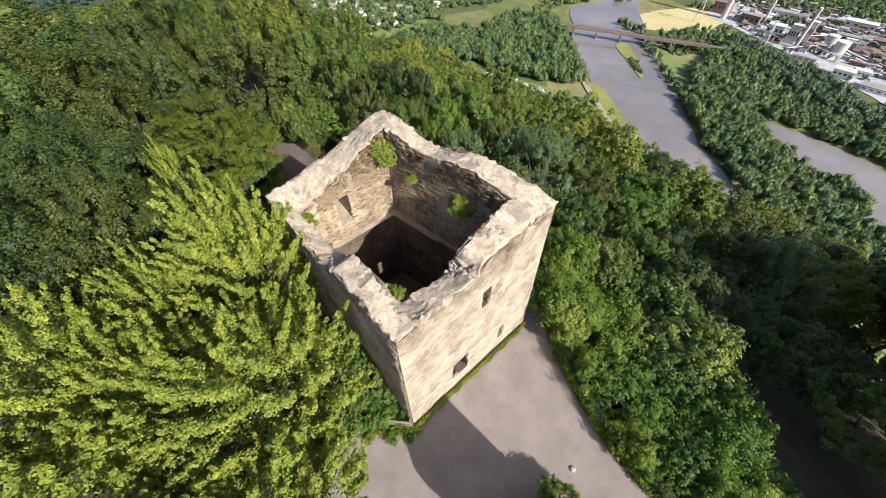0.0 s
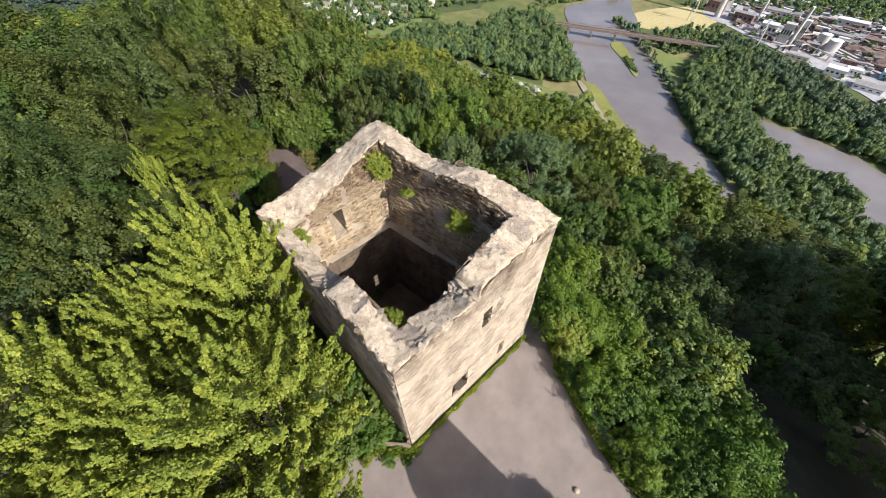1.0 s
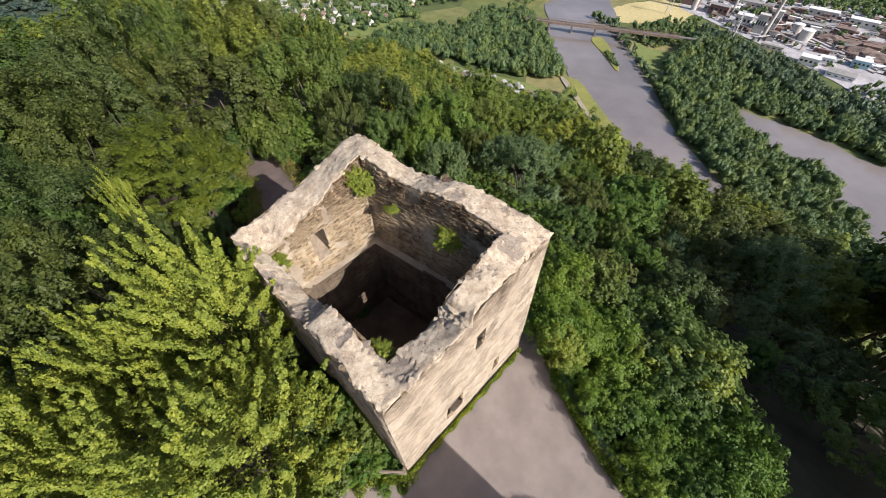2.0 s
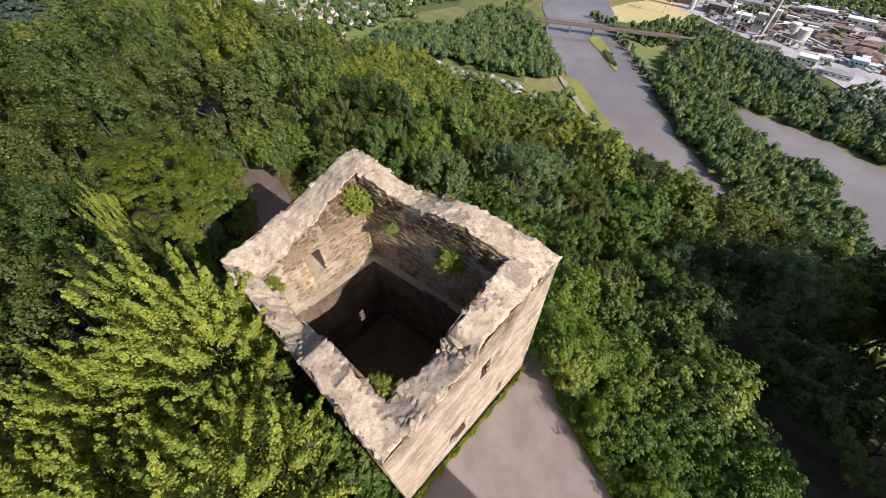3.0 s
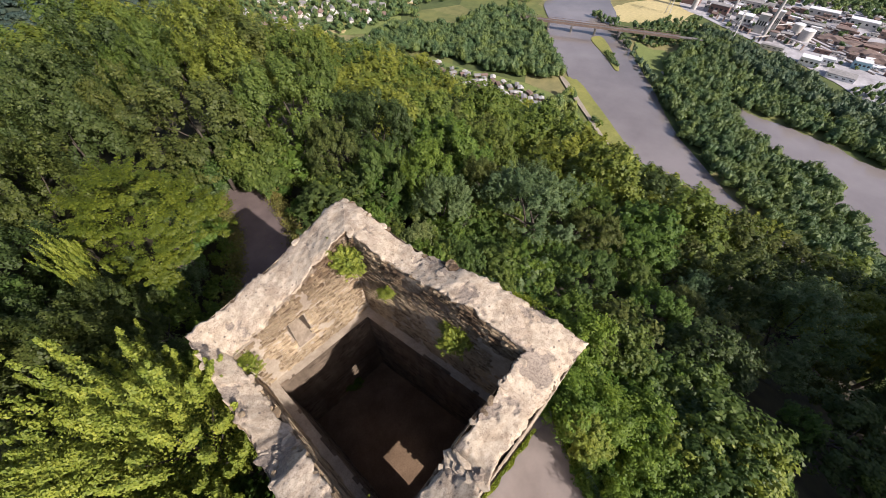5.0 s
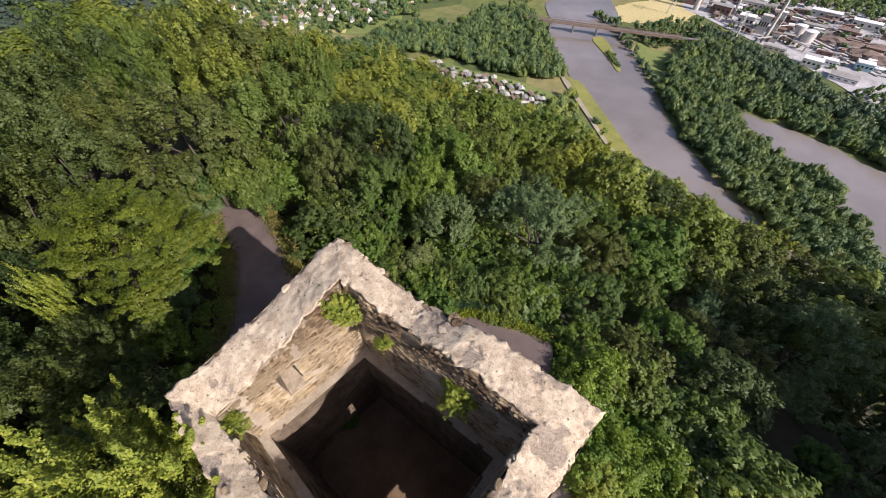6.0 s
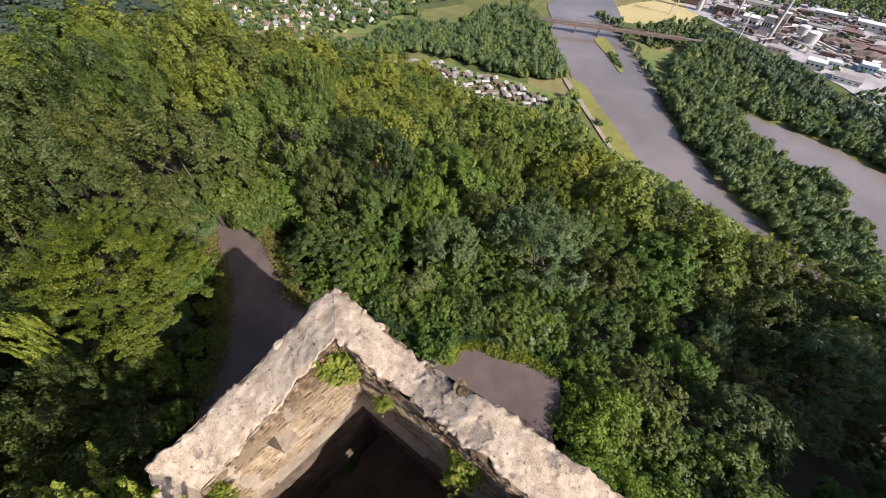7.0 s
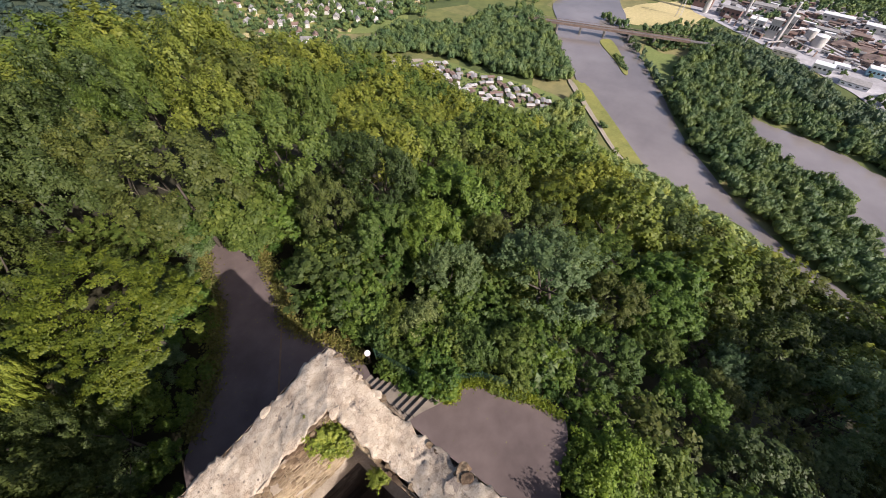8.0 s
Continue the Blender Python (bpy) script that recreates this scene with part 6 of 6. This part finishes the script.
flat_area("floor_tower", [LOW[0], LOW[1], LOW[2], LOW[3]], 0.1, DIRT, "dark trodden earth floor inside the tower", "floor", 0.3, 0)

weeds("edge_weeds", "yellow-green weeds along the edge of the asphalt terrace", 84, 5200, edge_place([(9.75, 7.5), (10.1, 7.2), (10.7, 7.55), (11.55, 6.8), (12.15, 5.5), (12.75, 4.3), (13.15, 2.9)], 1.15, 0.13), 0.10, LEAF["weed"])
weeds("edge_weeds", "yellow-green weeds along the edge of the asphalt yard", 85, 4200, edge_place([(9.3, -0.6), (7.75, -2.95), (6.25, -6.05), (5.65, -9.0)], 0.0, 0.10), 0.09, LEAF["hedge"])


def litter_place(poly, z):
    xs, ys = [p[0] for p in poly], [p[1] for p in poly]

    def place(rng):
        while True:
            x, y = rng.uniform(min(xs), max(xs)), rng.uniform(min(ys), max(ys))
            if in_poly(x, y, poly):
                return (x, y, z + 0.02)
    return place


def litter(name, label, seed, n, poly, z):
    """Dry leaves lying flat on the ground."""
    rng = np.random.default_rng(seed)
    place = litter_place(poly, z)
    pos = np.array([place(rng) for i in range(n)])
    v, f = leaf_quads(rng, pos, unit(np.array([0, 0, 1.0]) + rng.normal(size=(n, 3)) * 0.15), 0.06)
    tagged(new(name, mesh_of(name, v, f, LEAF["dry"])), label, "fallen leaves", kind="stuff")


litter("fallen_leaves", "few dry leaves scattered on the shaded path", 86, 130, TRAIL, 0.1)
litter("fallen_leaves", "few dry leaves scattered on the terrace", 87, 16, BACK, 1.2)
litter("fallen_leaves", "few dry leaves scattered on the asphalt yard", 88, 90, FRONT, 0.0)

# ---- paved ground ----
flat_area("pavement_front", FRONT, 0.0, ASPHALT, "worn grey-brown asphalt yard beside the tower", "pavement", 0.6, 8)
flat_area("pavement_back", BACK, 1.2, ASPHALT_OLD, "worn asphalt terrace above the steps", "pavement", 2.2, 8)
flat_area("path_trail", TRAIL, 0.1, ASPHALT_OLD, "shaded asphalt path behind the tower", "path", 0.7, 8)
flat_area("pavement_ramp", [(7.6, -0.3), (9.2, -0.6), (10.7, 1.3), (10.5, 2.8), (7.4, 2.8)], lambda x, y: float(np.interp(y, (-0.6, 2.8), (-0.02, 1.19))), ASPHALT, "asphalt ramp up to the terrace", "pavement", 1.5, 0)


def stairs():
    root = tagged(new("stairs"), "short flight of worn stone steps with a landing beside the tower", "stairs", kind="structure")
    y, z = 6.9, 1.328
    for depth in (1.17, 0.36, 0.36, 0.36, 0.78, 0.36, 0.36, 0.36, 0.40):
        z -= 0.135
        bm = bmesh.new()
        right = 8.0 + (11.45 - y - depth / 2) * 0.39
        cut = 6.9 + (right - 6.9) * 0.46
        for x0, x1 in ((6.9, cut - 0.008), (cut + 0.008, right)):
            box(bm, x0, x1, y, y + depth + 0.03, z - 0.5, z, 0.02)
        part("step", bm, STEP, root)
        y += depth


stairs()


def casting_wall():
    """The neighbouring ruin whose shadow falls across the yard."""
    root = tagged(new("ruin_wall"), "standing rubble wall of the neighbouring ruin across the yard", "wall")
    bm = bmesh.new()
    V = [(-1.0, 0), (2.42, 0), (2.42, 6.9), (1.8, 6.9), (0.8, 6.4), (-0.2, 6.6), (-0.8, 5.6), (-0.5, 4.4), (-1.2, 3.0), (-0.9, 1.5)]
    front = bm.faces.new([bm.verts.new((x, -9.6, z)) for x, z in V])
    got = bmesh.ops.extrude_face_region(bm, geom=[front])
    for v in got["geom"]:
        if isinstance(v, bmesh.types.BMVert):
            v.co.y = -10.6
    bmesh.ops.recalc_face_normals(bm, faces=bm.faces)
    part("wall", bm, MORTAR, root)


casting_wall()


def rail_fence():
    root = tagged(new("rail_fence"), "low weathered wooden rail fence at the foot of the tower", "fence")
    a, b = Vector((-2.25, 2.3, 0)), Vector((-0.12, -0.08, 0))
    root.matrix_basis = Matrix.LocRotScale(a, Euler((0, 0, math.atan2(b.y - a.y, b.x - a.x))), None)
    L = (b - a).length
    for z in (0.42, 0.78):
        part("rail", box(bmesh.new(), 0, L, -0.05, 0.05, z, z + 0.11, 0.02), WOOD, root)
    for i in range(4):
        x = 0.1 + i * (L - 0.2) / 3
        part("post", box(bmesh.new(), x - 0.06, x + 0.06, 0.05, 0.17, -0.4, 0.98, 0.02), WOOD, root)


rail_fence()


def wire_fence(line, base):
    """A green mesh fence: posts, and one panel of wires in each bay."""
    root = tagged(new("wire_fence"), "dark green wire mesh fence half overgrown by the hedge", "fence", "wire fences")
    for (x0, y0), (x1, y1) in zip(line, line[1:]):
        n = max(1, round(math.hypot(x1 - x0, y1 - y0) / 1.9))
        for i in range(n):
            a = Vector((x0 + (x1 - x0) * i / n, y0 + (y1 - y0) * i / n, base))
            b = Vector((x0 + (x1 - x0) * (i + 1) / n, y0 + (y1 - y0) * (i + 1) / n, base))
            turn = Matrix.LocRotScale(a, Euler((0, 0, math.atan2(b.y - a.y, b.x - a.x))), None)
            post = part("post", box(bmesh.new(), -0.025, 0.025, -0.025, 0.025, -0.3, 1.12, 0.006), FENCE, root)
            post.matrix_basis = turn
            L = (b - a).length
            bm = bmesh.new()
            for k in range(6):
                box(bm, 0.03, L - 0.03, -0.006, 0.006, 0.08 + k * 0.19, 0.095 + k * 0.19)
            for k in range(int(L / 0.1)):
                box(bm, 0.05 + k * 0.1, 0.058 + k * 0.1, -0.01, -0.006, 0.05, 1.06)
            panel = part("mesh_panel", bm, FENCE, root)
            panel.matrix_basis = turn


wire_fence([(5.75, -13.0), (5.85, -9.0), (6.42, -6.1), (7.9, -3.0), (9.4, -0.8)], 0.0)
wire_fence([(8.75, 11.6), (9.35, 9.6), (9.85, 7.95), (10.6, 7.85), (11.75, 6.9), (12.4, 5.6)], 1.1)


def info_board():
    root = tagged(new("info_board"), "small round white board on a post beside the steps", "sign")
    root.location = (8.55, 12.1, 0.1)
    part("post", box(bmesh.new(), -0.04, 0.04, -0.04, 0.04, -0.3, 1.0), WOOD, root)
    bm = cylinder(bmesh.new(), 0, 0, 0, 0.03, 0.17, 0.16, 12)
    bm.transform(Matrix.Translation((0, 0, 1.0)) @ Matrix.Rotation(radians(25), 4, "X"))
    part("panel", bm, WHITE, root, "plain white panel")


info_board()


def pale_stone():
    bm = bmesh.new()
    bmesh.ops.create_icosphere(bm, subdivisions=2, radius=0.13)
    for v in bm.verts:
        v.co *= 1 + 0.35 * fnoise(v.co, 4.0)
        v.co.z *= 0.5
    ob = part("stone_block", bm, CAP)
    ob.location = (3.97, -6.3, 0.05)
    tagged(ob, "pale rough stone lying on the asphalt yard", "stone")


pale_stone()


def gutter():
    bm = bmesh.new()
    a, b = Vector((6.2, 17.45, 0)), Vector((3.0, 12.4, 0))
    box(bm, 0, (b - a).length, -0.05, 0.05, -0.05, 0.012)
    ob = part("path_gutter", bm, DIRT)
    ob.matrix_basis = Matrix.LocRotScale((a.x, a.y, 0.1), Euler((0, 0, math.atan2(b.y - a.y, b.x - a.x))), None)
    tagged(ob, "dirt-filled joint across the asphalt path", "gutter", kind="structure")


gutter()
